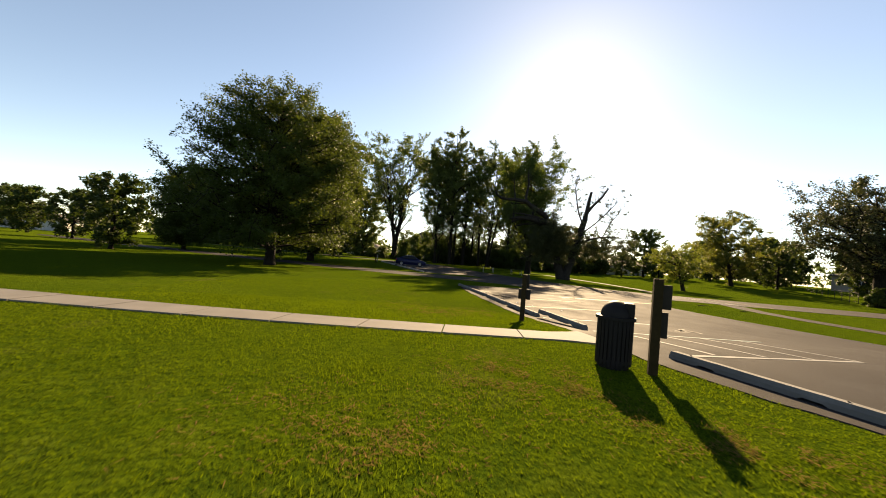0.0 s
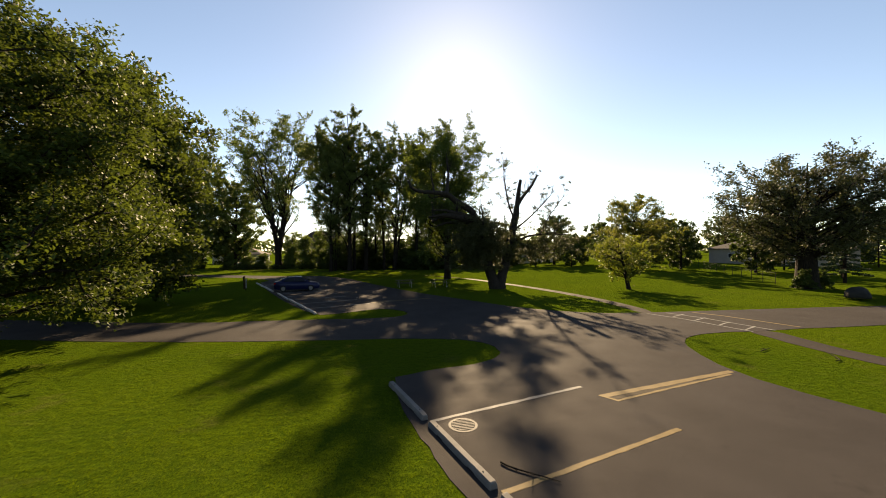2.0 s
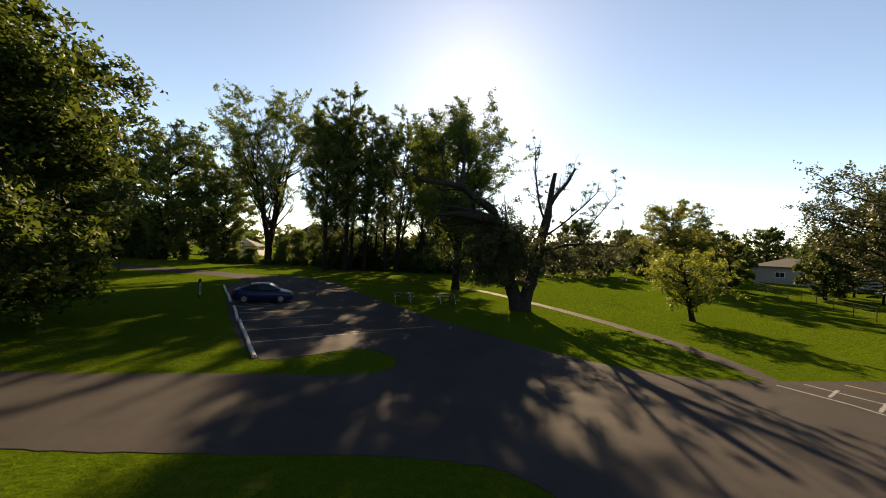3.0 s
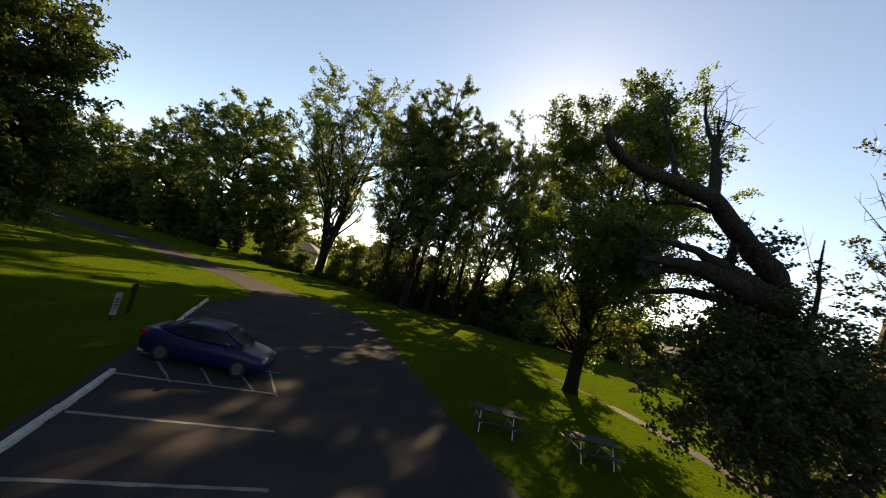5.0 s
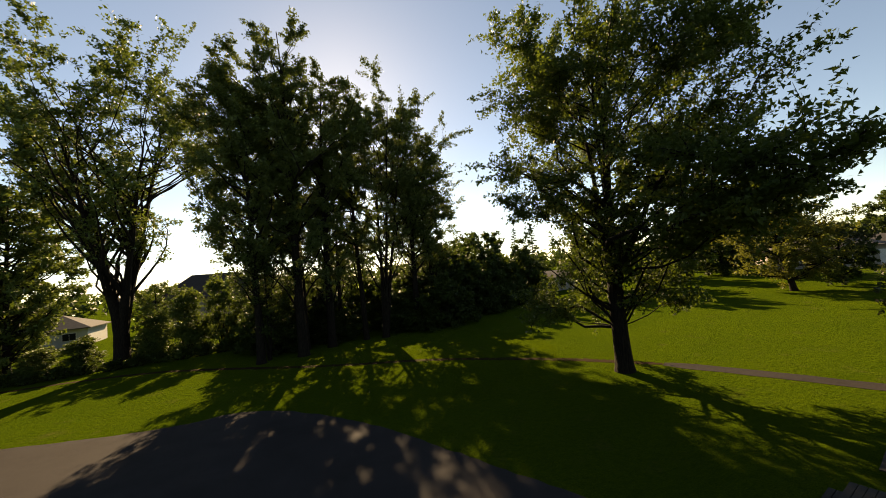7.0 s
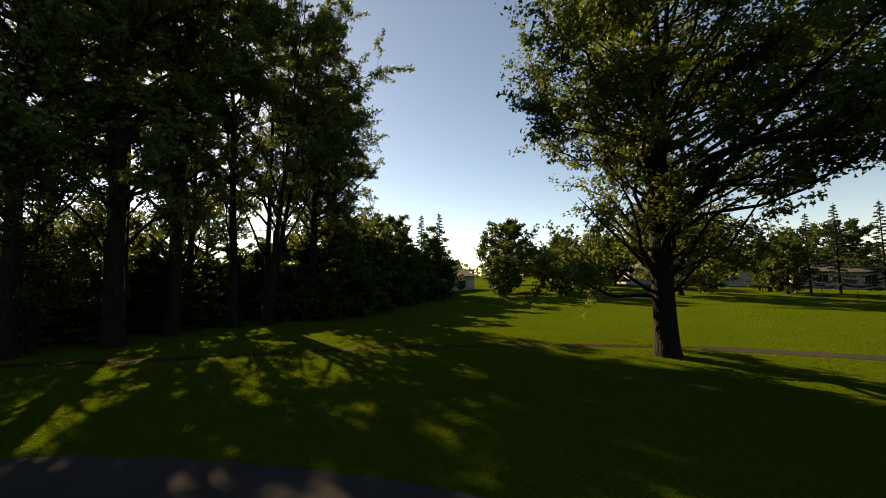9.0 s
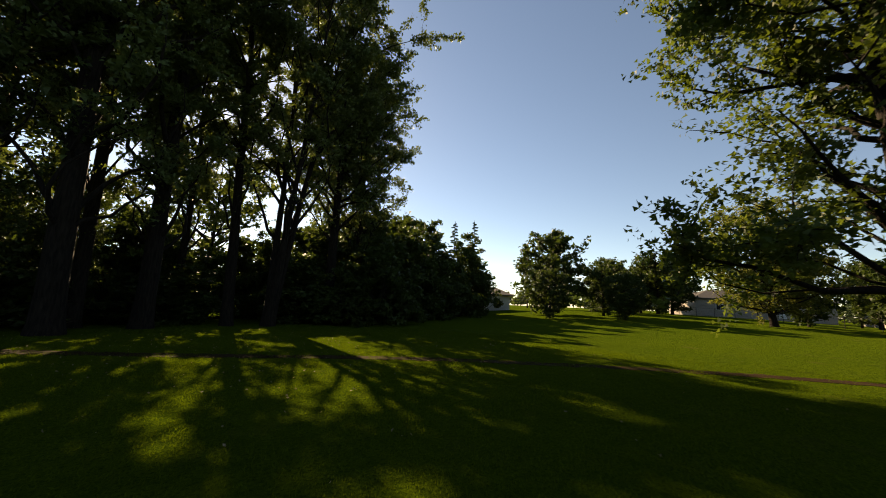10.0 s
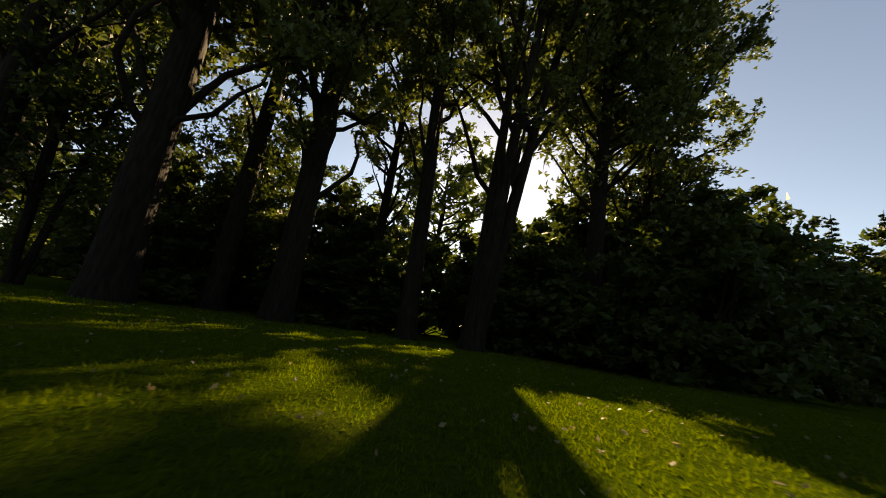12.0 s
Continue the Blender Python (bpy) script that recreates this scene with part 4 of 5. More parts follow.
# footpath crossing of the drive
for off in (0.0, 1.35):
    p = [Vector((18.3 + off, 32.2)), Vector((19.0 + off, 30.4)), Vector((19.25 + off, 28.6)), Vector((19.5 + off, 26.9))]
    for a, b in zip(p, p[1:]):
        paint("crossing_line", a, b, 0.10, M_WHITE, "worn white edge line of a footpath crossing")
for x, y in ((19.0, 31.0), (19.25, 29.8), (19.4, 28.5), (19.55, 27.3)):
    paint("crossing_line", (x, y), (x + 1.3, y + 0.55), 0.10, M_WHITE, "worn white rung of a footpath crossing", 0.0195)
yl = [Vector((21.4, 32.0)), Vector((22.1, 30.6)), Vector((22.5, 29.0)), Vector((22.9, 27.2))]
for a, b in zip(yl, yl[1:]):
    paint("crossing_line", a, b, 0.16, M_YELLOW, "worn yellowish line across the drive")


M_FADED = plain("faded_line_paint", (0.145, 0.135, 0.12), 0.8, 0, 0.6, 9.0, 0.1)


def wheelchair_mark():
    """Worn access symbol painted in a bay, as plain strokes."""
    bm = bmesh.new()
    o, ux, uy = Vector((9.05, 12.75)), A_DIR, -A_OUT
    z = 0.021 + land(9.05, 12.75)
    ring = []
    for i in range(15):
        t0, t1 = radians(150 + i * 15), radians(150 + (i + 1) * 15)
        q = [o + (ux * math.cos(t) + uy * math.sin(t)) * r for t, r in ((t0, 0.24), (t1, 0.24), (t1, 0.33), (t0, 0.33))]
        ring.append(q)
    for a, b, w in (((0.0, 0.02), (0.0, 0.5), 0.09), ((0.0, 0.02), (0.36, 0.02), 0.09), ((0.36, 0.02), (0.48, -0.28), 0.09), ((0.0, 0.28), (0.28, 0.28), 0.08), ((-0.05, 0.62), (0.09, 0.62), 0.15)):
        a, b = o + ux * a[0] + uy * a[1], o + ux * b[0] + uy * b[1]
        d = (b - a).normalized()
        n = Vector((-d.y, d.x)) * w / 2
        ring.append([a + n, b + n, b - n, a - n])
    for q in ring:
        f = bm.faces.new([bm.verts.new((p.x, p.y, z)) for p in q])
        f.normal_update()
        if f.normal.z < 0:
            f.normal_flip()
    tagged(part("access_symbol", bm, M_FADED, None), "worn white access symbol painted in a bay", "road marking", kind="structure")


wheelchair_mark()


def wheel_stop_mesh():
    """Concrete stop, 2.44 m long, chamfered top, drainage notches, two steel pins."""
    rng = np.random.default_rng(5)
    prof = [(-0.085, 0.0), (-0.080, 0.07), (-0.055, 0.125), (0.055, 0.125), (0.080, 0.07), (0.085, 0.0)]
    bm = bmesh.new()
    rows = []
    for x in (0.0, 0.03, 0.45, 0.5, 0.7, 0.75, 1.22, 1.69, 1.74, 1.94, 1.99, 2.41, 2.44):
        e = 0.86 if x in (0.0, 2.44) else 1.0
        notch = 0.035 if 0.48 < x < 0.72 or 1.72 < x < 1.96 else 0.0
        rows.append([bm.verts.new((x, y * e + rng.normal(0, 0.002), (notch if z == 0 else z * e) + rng.normal(0, 0.002))) for y, z in prof])
    for a, b in zip(rows, rows[1:]):
        for i in range(5):
            bm.faces.new((a[i], a[i + 1], b[i + 1], b[i]))
        bm.faces.new((a[5], a[0], b[0], b[5]))
    bm.faces.new(rows[0])
    bm.faces.new(rows[-1][::-1])
    bmesh.ops.recalc_face_normals(bm, faces=bm.faces[:])
    return bm


def wheel_stop(p, d, label, group, material=None):
    ang = math.degrees(math.atan2(d.y, d.x))
    t = thing("wheel_stop", pose(p.x, p.y, land(p.x, p.y) + 0.008, 0, 0, ang), label, "wheel stop", group)
    part("block", wheel_stop_mesh(), material or M_STOP, t)
    for x in (0.32, 2.12):
        bm = bmesh.new()
        cyl(bm, 0.014, 0.014, 0.02, 8, pose(x, 0, 0.118))
        part("steel_pin", bm, M_IRON, t, "rusty steel pin")
    return t


first = wheel_stop(A0, A_DIR, "weathered pale concrete wheel stop at the lot's edge", "wheel stops beside the lawn")
rng_w = np.random.default_rng(6)


def stop_copy(p, d, label="", group="", source=None):
    a = math.degrees(math.atan2(d.y, d.x)) + rng_w.normal(0, 0.9)
    return tagged(copy_thing(source or first, pose(p.x + rng_w.normal(0, 0.03), p.y + rng_w.normal(0, 0.03), land(p.x, p.y) + 0.008, 0, 0, a)), label, "", group)


for k in range(1, 5):
    stop_copy(A0 + A_DIR * (k * BAY), A_DIR)
stop_copy(Vector((6.95, 5.85)), Vector((-0.41, 0.912)))
stop_copy(Vector((8.1, 3.3)), Vector((-0.42, 0.907)))
M_STOP_WHITE = plain("white_painted_concrete", (0.42, 0.41, 0.38), 0.8, 0, 0.35, 3.0, 0.4)
far_stop = wheel_stop(B0, B_DIR, "white-painted concrete wheel stop of the far row", "wheel stops of the far lot", M_STOP_WHITE)
for d in (2.56, 5.12, 7.62, 10.08, 14.6, 17.32, 20.04, 22.78):
    stop_copy(B0 + B_DIR * d, B_DIR, "white-painted concrete wheel stop of the far row", "wheel stops of the far lot", far_stop)


def concrete_path():
    """Pale path across the lawn, cast in slabs with open joints."""
    t = tagged(new("footpath"), "pale concrete path of cast slabs across the lawn", "footpath", kind="structure")
    up = [(-46, 7.0), (-7, 8.28), (-2, 8.58), (1.3, 9.0), (2.9, 9.27), (4.0, 9.48), (5.0, 10.0)]
    lo = [(-46, 6.0), (-7, 7.35), (-2, 7.72), (0.9, 8.08), (2.6, 8.33), (4.0, 8.58), (5.3, 8.62)]
    fu = lambda x: float(np.interp(x, [p[0] for p in up], [p[1] for p in up]))
    fl = lambda x: float(np.interp(x, [p[0] for p in lo], [p[1] for p in lo]))
    x = 3.6
    rng = np.random.default_rng(7)
    pieces = [[(3.612, fl(3.6)), (4.4, 8.66), (5.3, 8.60), (5.2, 9.3), (5.06, 10.1), (4.75, 9.84), (4.3, 9.56), (3.612, fu(3.6))]]
    while x > -44:
        x1 = x - 1.5
        pieces.append([(x1 + 0.012, fl(x1)), (x - 0.012, fl(x)), (x - 0.012, fu(x)), (x1 + 0.012, fu(x1))])
        x = x1
    for pts in pieces:
        slab("path_slab", [Vector(p) for p in pts], 0.030 + rng.normal(0, 0.003), 0.08, M_CONCRETE, "", "", parent=t)


concrete_path()


# ======== things by the car park ========
def litter_bin():
    """Slatted round litter bin with a domed lid and a side hood."""
    t = thing("litter_bin", pose(4.67, 7.17, land(4.67, 7.17), 0, 0, -20), "dark brown round litter bin with domed lid on grass", "litter bin")
    t.scale = (0.79, 0.79, 0.86)
    bm = bmesh.new()
    bmesh.ops.create_cone(bm, cap_ends=True, segments=28, radius1=0.27, radius2=0.30, depth=0.80, matrix=Matrix.Translation((0, 0, 0.42)))
    part("body", bm, M_BIN, t, smooth=False)
    slat = bpy.data.meshes.new("slat")
    b2 = bmesh.new()
    box(b2, -0.028, 0.028, 0.288, 0.306, 0.06, 0.80, 0.006)
    b2.to_mesh(slat)
    b2.free()
    slat.materials.append(M_BIN)
    for i in range(26):
        s = put_under(new("slat", slat), t)
        s.matrix_basis = pose(0, 0, 0, 0, 0, i * 360 / 26)
    for z, r in ((0.10, 0.305), (0.80, 0.338)):
        bm = bmesh.new()
        cyl(bm, r, r, 0.05, 32, pose(0, 0, z))
        part("hoop", bm, M_BIN, t)
    bm = bmesh.new()
    bmesh.ops.create_uvsphere(bm, u_segments=28, v_segments=14, radius=0.262)
    bmesh.ops.delete(bm, geom=[v for v in bm.verts if v.co.z < -0.01], context="VERTS")
    bmesh.ops.scale(bm, vec=(1, 1, 1.0), verts=bm.verts)
    bmesh.ops.translate(bm, vec=(0, 0, 0.85), verts=bm.verts)
    part("lid", bm, M_BIN, t, "domed dark plastic lid", True)
    bm = bmesh.new()
    box(bm, 0.12, 0.30, -0.13, 0.13, 0.84, 1.09, 0.03)
    part("flap", bm, M_BIN, t)
    bm = bmesh.new()
    cyl(bm, 0.26, 0.26, 0.04, 24, pose(0, 0, -0.01))
    part("foot", bm, M_BIN, t)


litter_bin()


def sign_post(x, y, turn, h, boards, label):
    t = thing("sign_post", pose(x, y, land(x, y), 0, 0, turn), label, "sign post", "wooden sign posts")
    bm = bmesh.new()
    box(bm, -0.058, 0.058, -0.058, 0.058, -0.2, h, 0.010)
    part("post", bm, M_WOOD, t)
    for x0, x1, z0, z1 in boards:
        bm = bmesh.new()
        box(bm, x0, x1, 0.060, 0.10, z0, z1, 0.006)
        b = part("board", bm, M_SIGN, t, "dark back of a sign board")
        for z in (z0 + 0.08, z1 - 0.08):
            bm = bmesh.new()
            cyl(bm, 0.012, 0.012, 0.012, 8, pose(0, 0.074, z, 90, 0, 0))
            part("bolt", bm, M_STEEL, b)


M_SIGN = plain("sign_board_back", (0.035, 0.028, 0.022), 0.7, 0, 0.3, 10.0, 0.1)
sign_post(5.12, 6.95, -16, 1.32, ((-0.05, 0.19, 0.90, 1.24), (-0.05, 0.16, 0.50, 0.86)), "dark wooden post with two sign boards at the lot")
sign_post(4.05, 11.7, -16, 1.25, ((-0.04, 0.12, 0.90, 1.26), (-0.15, 0.17, 0.58, 0.86)), "dark wooden post with small sign boards at the lot")


def bay_sign(x, y, turn):
    """Upright pale plate on a short post; its writing is too small to read."""
    t = thing("bay_sign", pose(x, y, land(x, y), 0, 0, turn), "greyish upright sign plate on a short post beside the bays", "sign")
    bm = bmesh.new()
    box(bm, -0.04, 0.04, -0.03, 0.03, -0.2, 1.12, 0.006)
    part("post", bm, M_WOOD, t)
    bm = bmesh.new()
    box(bm, -0.14, 0.14, -0.048, -0.034, 0.22, 1.16, 0.004)
    plate = part("plate", bm, M_PLATE, t, "weathered greyish plate")
    for z, w in ((0.86, 0.09), (0.74, 0.07), (0.62, 0.09), (0.50, 0.06)):
        bm = bmesh.new()
        box(bm, -w, w, -0.0515, -0.0478, z, z + 0.05, 0.001)
        part("writing_bar", bm, M_SIGN, plate)


sign_post(-10.9, 53.4, 70, 1.3, ((-0.10, 0.10, 0.86, 1.24),), "dark wooden post with one small sign board")
M_PLATE = plain("white_sign_plate", (0.24, 0.238, 0.23), 0.6, 0, 0.25, 8.0, 0.1)
bay_sign(-10.3, 51.9, 84)


def storm_grate():
    t = thing("storm_grate", pose(3.5, 20.9, 0.015), "round dark cast iron storm drain grate in asphalt", "drain grate")
    bm = bmesh.new()
    outer = [bm.verts.new((0.33 * math.cos(a), 0.33 * math.sin(a), 0.006)) for a in np.linspace(0, 6.283, 33)[:-1]]
    inner = [bm.verts.new((0.27 * math.cos(a), 0.27 * math.sin(a), 0.008)) for a in np.linspace(0, 6.283, 33)[:-1]]
    for i in range(32):
        bm.faces.new((outer[i], outer[(i + 1) % 32], inner[(i + 1) % 32], inner[i]))
    part("frame", bm, M_IRON, t)
    for i in range(-3, 4):
        half = math.sqrt(0.265 ** 2 - (i * 0.07) ** 2)
        bm = bmesh.new()
        box(bm, -half, half, i * 0.07 - 0.018, i * 0.07 + 0.018, 0.001, 0.012, 0.003)
        part("bar", bm, M_IRON, t)
    # flat disc coloured near-black for the shade of the shaft under the bars
    bm = bmesh.new()
    bmesh.ops.create_circle(bm, cap_ends=True, segments=32, radius=0.27, matrix=Matrix.Translation((0, 0, 0.001)))
    part("pit_disc", bm, M_PIT_SHADE, t)


M_PIT_SHADE = plain("pit_shade", (0.01, 0.01, 0.01), 0.95)
storm_grate()


def fallen_stick(x, y, turn, seed, length=1.1):
    rng = np.random.default_rng(seed)
    w = Wood()
    line = wander(rng, (0, 0, 0.035), (1, 0.1, 0), length, 7, 0.16, 0)
    line[:, 2] = 0.03
    w.add(line, np.linspace(0.022, 0.008, 8), 6)
    for k in (2, 4):
        l2 = wander(rng, line[k], (0.7, rng.choice((-0.8, 0.8)), 0.02), 0.3, 3, 0.2, 0)
        w.add(l2, [0.012, 0.009, 0.006, 0.004], 5)
    ob = new("fallen_branch", w.mesh("fallen_branch", M_BARK))
    ob.matrix_world = pose(x, y, land(x, y) + 0.012, 0, 0, turn)
    tagged(ob, "fallen brown branch lying on the ground", "branch", "fallen branches")


fallen_stick(3.8, 19.35, -72, 1)
fallen_stick(17.5, 22.6, 10, 2, 1.6)
fallen_stick(16.2, 24.1, 40, 3, 0.9)

rng_l = np.random.default_rng(8)
scrap = bpy.data.meshes.new("litter_scrap")
bl = bmesh.new()
vv = [bl.verts.new(p) for p in ((0, 0, 0.004), (0.09, 0.01, 0.02), (0.1, 0.07, 0.006), (0.03, 0.09, 0.03), (0.05, 0.04, 0.035))]
for f in ((0, 1, 4), (1, 2, 4), (2, 3, 4), (3, 0, 4)):
    bl.faces.new([vv[i] for i in f])
bl.to_mesh(scrap)
bl.free()
scrap.materials.append(plain("white_paper", (0.7, 0.7, 0.68), 0.8))
for x, y in ((6.15, 15.5), (4.6, 16.9), (5.2, 16.2)):
    ob = new("litter_scrap", scrap)
    ob.matrix_world = pose(x, y, land(x, y) + 0.016, 0, 0, rng_l.uniform(0, 360))
    tagged(ob, "small crumpled white paper scrap on asphalt", "litter", "paper scraps")


def boulder():
    bm = bmesh.new()
    bmesh.ops.create_icosphere(bm, subdivisions=3, radius=1.0)
    for v in bm.verts:
        n = noise.noise(v.co * 1.3) * 0.12
        v.co = Vector((v.co.x * 0.95, v.co.y * 0.7, max(-0.15, v.co.z * 0.75))) * (1 + n)
        v.co.z = min(v.co.z, 0.68 + 0.05 * noise.noise(v.co * 2))
    ob = part("boulder", bm, plain("dark_stone", (0.03, 0.029, 0.026), 0.85, 0, 0.4, 2.0, 0.5), None, smooth=True)
    ob.matrix_world = pose(38.0, 33.4, land(38, 33.4) + 0.3, 0, 0, 20)
    tagged(ob, "dark rounded flat-topped boulder on the lawn", "boulder")


boulder()


# ======== the parked car ========
M_CARPAINT = plain("dark_blue_car_paint", (0.005, 0.010, 0.050), 0.36, 0.1, 0.08, 3.0, 0)
M_CARPAINT.node_tree.nodes["Principled BSDF"].inputs["Specular IOR Level"].default_value = 0.25
M_GLASS = plain("tinted_glass", (0.014, 0.017, 0.020), 0.08, 0, 0.05, 3.0, 0)
M_GLASS.node_tree.nodes["Principled BSDF"].inputs["Specular IOR Level"].default_value = 0.10
M_TYRE = plain("tyre_rubber", (0.02, 0.02, 0.02), 0.9, 0, 0.2, 30.0, 0.2)
M_RIM = plain("alloy_rim", (0.16, 0.16, 0.17), 0.4, 0.9, 0.1, 10.0, 0)
M_LAMP = plain("headlamp_lens", (0.22, 0.23, 0.25), 0.45, 0.0, 0.1, 10.0, 0)
M_TAIL = plain("tail_lamp_red", (0.25, 0.01, 0.01), 0.15, 0, 0.1, 10.0, 0)
M_BLACK = plain("black_trim", (0.015, 0.015, 0.015), 0.5, 0, 0.2, 10.0, 0)


def loft(bm, rings, caps=True):
    vr = [[bm.verts.new(p) for p in r] for r in rings]
    for a, b in zip(vr, vr[1:]):
        for i in range(len(a)):
            j = (i + 1) % len(a)
            bm.faces.new((a[i], a[j], b[j], b[i]))
    if caps:
        bm.faces.new(vr[0])
        bm.faces.new(vr[-1][::-1])
    bmesh.ops.recalc_face_normals(bm, faces=bm.faces[:])


def sedan():
    """A saloon car, 4.55 m long, x forward."""
    t = thing("parked_car", pose(-5.25, 50.45, 0.013, 0, 0, 9.0), "dark blue saloon car parked in a bay", "car")
    t.scale = (0.90, 0.96, 0.98)

    def ring(x, half, z0, z1, shoulder):
        mid = z0 + (z1 - z0) * shoulder
        return [(x, -half * 0.86, z0), (x, -half * 0.97, z0 + 0.10), (x, -half, mid), (x, -half * 0.93, z1 - 0.04), (x, -half * 0.80, z1), (x, half * 0.80, z1), (x, half * 0.93, z1 - 0.04), (x, half, mid), (x, half * 0.97, z0 + 0.10), (x, half * 0.86, z0)]

    bm = bmesh.new()
    loft(bm, [ring(-2.27, 0.66, 0.38, 0.80, 0.5), ring(-2.18, 0.80, 0.26, 0.98, 0.6), ring(-1.75, 0.89, 0.21, 1.02, 0.65), ring(-1.0, 0.905, 0.20, 0.97, 0.65), ring(0.0, 0.91, 0.20, 0.94, 0.65), ring(0.85, 0.905, 0.20, 0.95, 0.65),
              ring(1.35, 0.89, 0.21, 0.91, 0.65), ring(1.85, 0.86, 0.22, 0.82, 0.6), ring(2.15, 0.78, 0.24, 0.72, 0.6), ring(2.28, 0.62, 0.32, 0.62, 0.5)])
    body = part("body", bm, M_CARPAINT, t, smooth=True)
    bm = bmesh.new()

    def top(x, half, z):
        return [(x, -half, 0.93), (x, -half * 0.82, z - 0.05), (x, -half * 0.68, z), (x, half * 0.68, z), (x, half * 0.82, z - 0.05), (x, half, 0.93)]

    loft(bm, [top(-1.85, 0.70, 1.02), top(-1.35, 0.80, 1.25), top(-0.85, 0.84, 1.40), top(-0.2, 0.85, 1.455), top(0.35, 0.84, 1.42), top(0.8, 0.82, 1.22), top(1.28, 0.74, 0.99)])
    roof = part("cabin", bm, M_CARPAINT, t, smooth=True)
    # glass, set 4 mm proud of the cabin
    def pane(name, pts, label):
        bm = bmesh.new()
        f = bm.faces.new([bm.verts.new(p) for p in pts])
        r = bmesh.ops.extrude_face_region(bm, geom=[f])
        c = Vector((0, 0, 0.9))
        for v in [g for g in r["geom"] if isinstance(g, bmesh.types.BMVert)]:
            v.co += (c - v.co).normalized() * 0.02
        bmesh.ops.recalc_face_normals(bm, faces=bm.faces[:])
        part(name, bm, M_GLASS, roof, label)
    pane("windscreen", [(0.44, -0.60, 1.405), (0.44, 0.60, 1.405), (1.27, 0.62, 1.012), (1.27, -0.62, 1.012)], "tinted windscreen")
    pane("rear_window", [(-0.92, -0.58, 1.405), (-0.92, 0.58, 1.405), (-1.80, 0.58, 1.062), (-1.80, -0.58, 1.062)], "tinted rear window")
    for s in (-1, 1):
        pane("side_window", [(0.40, s * 0.735, 1.365), (-0.25, s * 0.745, 1.395), (-0.25, s * 0.862, 0.985), (0.98, s * 0.815, 0.985)], "tinted side window")
        pane("side_window", [(-0.31, s * 0.745, 1.395), (-0.85, s * 0.73, 1.345), (-1.35, s * 0.80, 1.0), (-0.31, s * 0.862, 0.985)], "tinted side window")
        bm = bmesh.new()
        box(bm, 0.72, 0.88, s * 0.90 - 0.0 if s > 0 else -1.04, s * 1.04 if s > 0 else -0.90, 0.97, 1.09, 0.03)
        part("mirror", bm, M_CARPAINT, t)
        bm = bmesh.new()
        box(bm, 1.92, 2.20, min(s * 0.42, s * 0.74), max(s * 0.42, s * 0.74), 0.60, 0.71, 0.02)
        part("headlight", bm, M_LAMP, t, "clear headlight")
        bm = bmesh.new()
        box(bm, -2.26, -2.02, min(s * 0.5, s * 0.80), max(s * 0.5, s * 0.80), 0.72, 0.90, 0.02)
        part("tail_light", bm, M_TAIL, t, "red tail light")
        for xh in (0.05, -0.95):
            bm = bmesh.new()
            box(bm, xh - 0.09, xh + 0.09, min(s * 0.895, s * 0.925), max(s * 0.895, s * 0.925), 0.83, 0.86, 0.008)
            part("door_handle", bm, M_CARPAINT, t)
    bm = bmesh.new()
    box(bm, 2.10, 2.275, -0.5, 0.5, 0.33, 0.46, 0.02)
    part("grille", bm, M_BLACK, t, "black grille")
    for x in (-1.36, 1.36):
        for s in (-1, 1):
            bm = bmesh.new()
            cyl(bm, 0.32, 0.32, 0.2, 28, pose(x, s * 0.80 + 0.1, 0.32, 90, 0, 0))
            bmesh.ops.bevel(bm, geom=[e for e in bm.edges if len(e.link_faces) == 2 and any(len(f.verts) > 4 for f in e.link_faces)], offset=0.03, segments=2, affect="EDGES")
            wheel = part("wheel", bm, M_TYRE, t, "black tyre")
            bm = bmesh.new()
            cyl(bm, 0.20, 0.20, 0.012, 24, pose(x, s * 0.905 + 0.006, 0.32, 90, 0, 0))
            for i in range(5):
                m = pose(x, s * 0.912, 0.32) @ pose(0, 0, 0, 0, i * 72, 0)
                box(bm, -0.02, 0.02, -0.006, 0.006, 0.03, 0.2, 0.0, m)
            part("rim", bm, M_RIM, wheel, "silver alloy rim")


sedan()


# ======== picnic tables ========
def picnic_table(x, y, turn):
    t = thing("picnic_table", pose(x, y, land(x, y), 0, 0, turn), "weathered plank picnic table with benches under a tree", "picnic table", "picnic tables")
    for i in range(5):
        bm = bmesh.new()
        box(bm, -0.95, 0.95, -0.37 + i * 0.15, -0.23 + i * 0.15, 0.72, 0.755, 0.005)
        part("table_plank", bm, M_PLANK, t)
    for s in (-1, 1):
        for j in range(2):
            bm = bmesh.new()
            y0 = s * 0.62 + j * 0.14 - 0.14
            box(bm, -0.95, 0.95, y0, y0 + 0.13, 0.42, 0.455, 0.005)
            part("bench_plank", bm, M_PLANK, t)
    for xx in (-0.65, 0.65):
        for s in (-1, 1):
            bm = bmesh.new()
            rod(bm, (xx, s * 0.25, 0.72), (xx, s * 0.62, 0.0), 0.025, 8)
            part("leg", bm, M_STEEL, t)
        bm = bmesh.new()
        rod(bm, (xx, -0.76, 0.40), (xx, 0.76, 0.40), 0.022, 8)
        part("cross_bar", bm, M_STEEL, t)


M_PLANK = plain("weathered_plank", (0.036, 0.032, 0.027), 0.7, 0, 0.3, 12.0, 0.2)
picnic_table(5.35, 51.7, 3)
picnic_table(9.1, 51.4, 6)


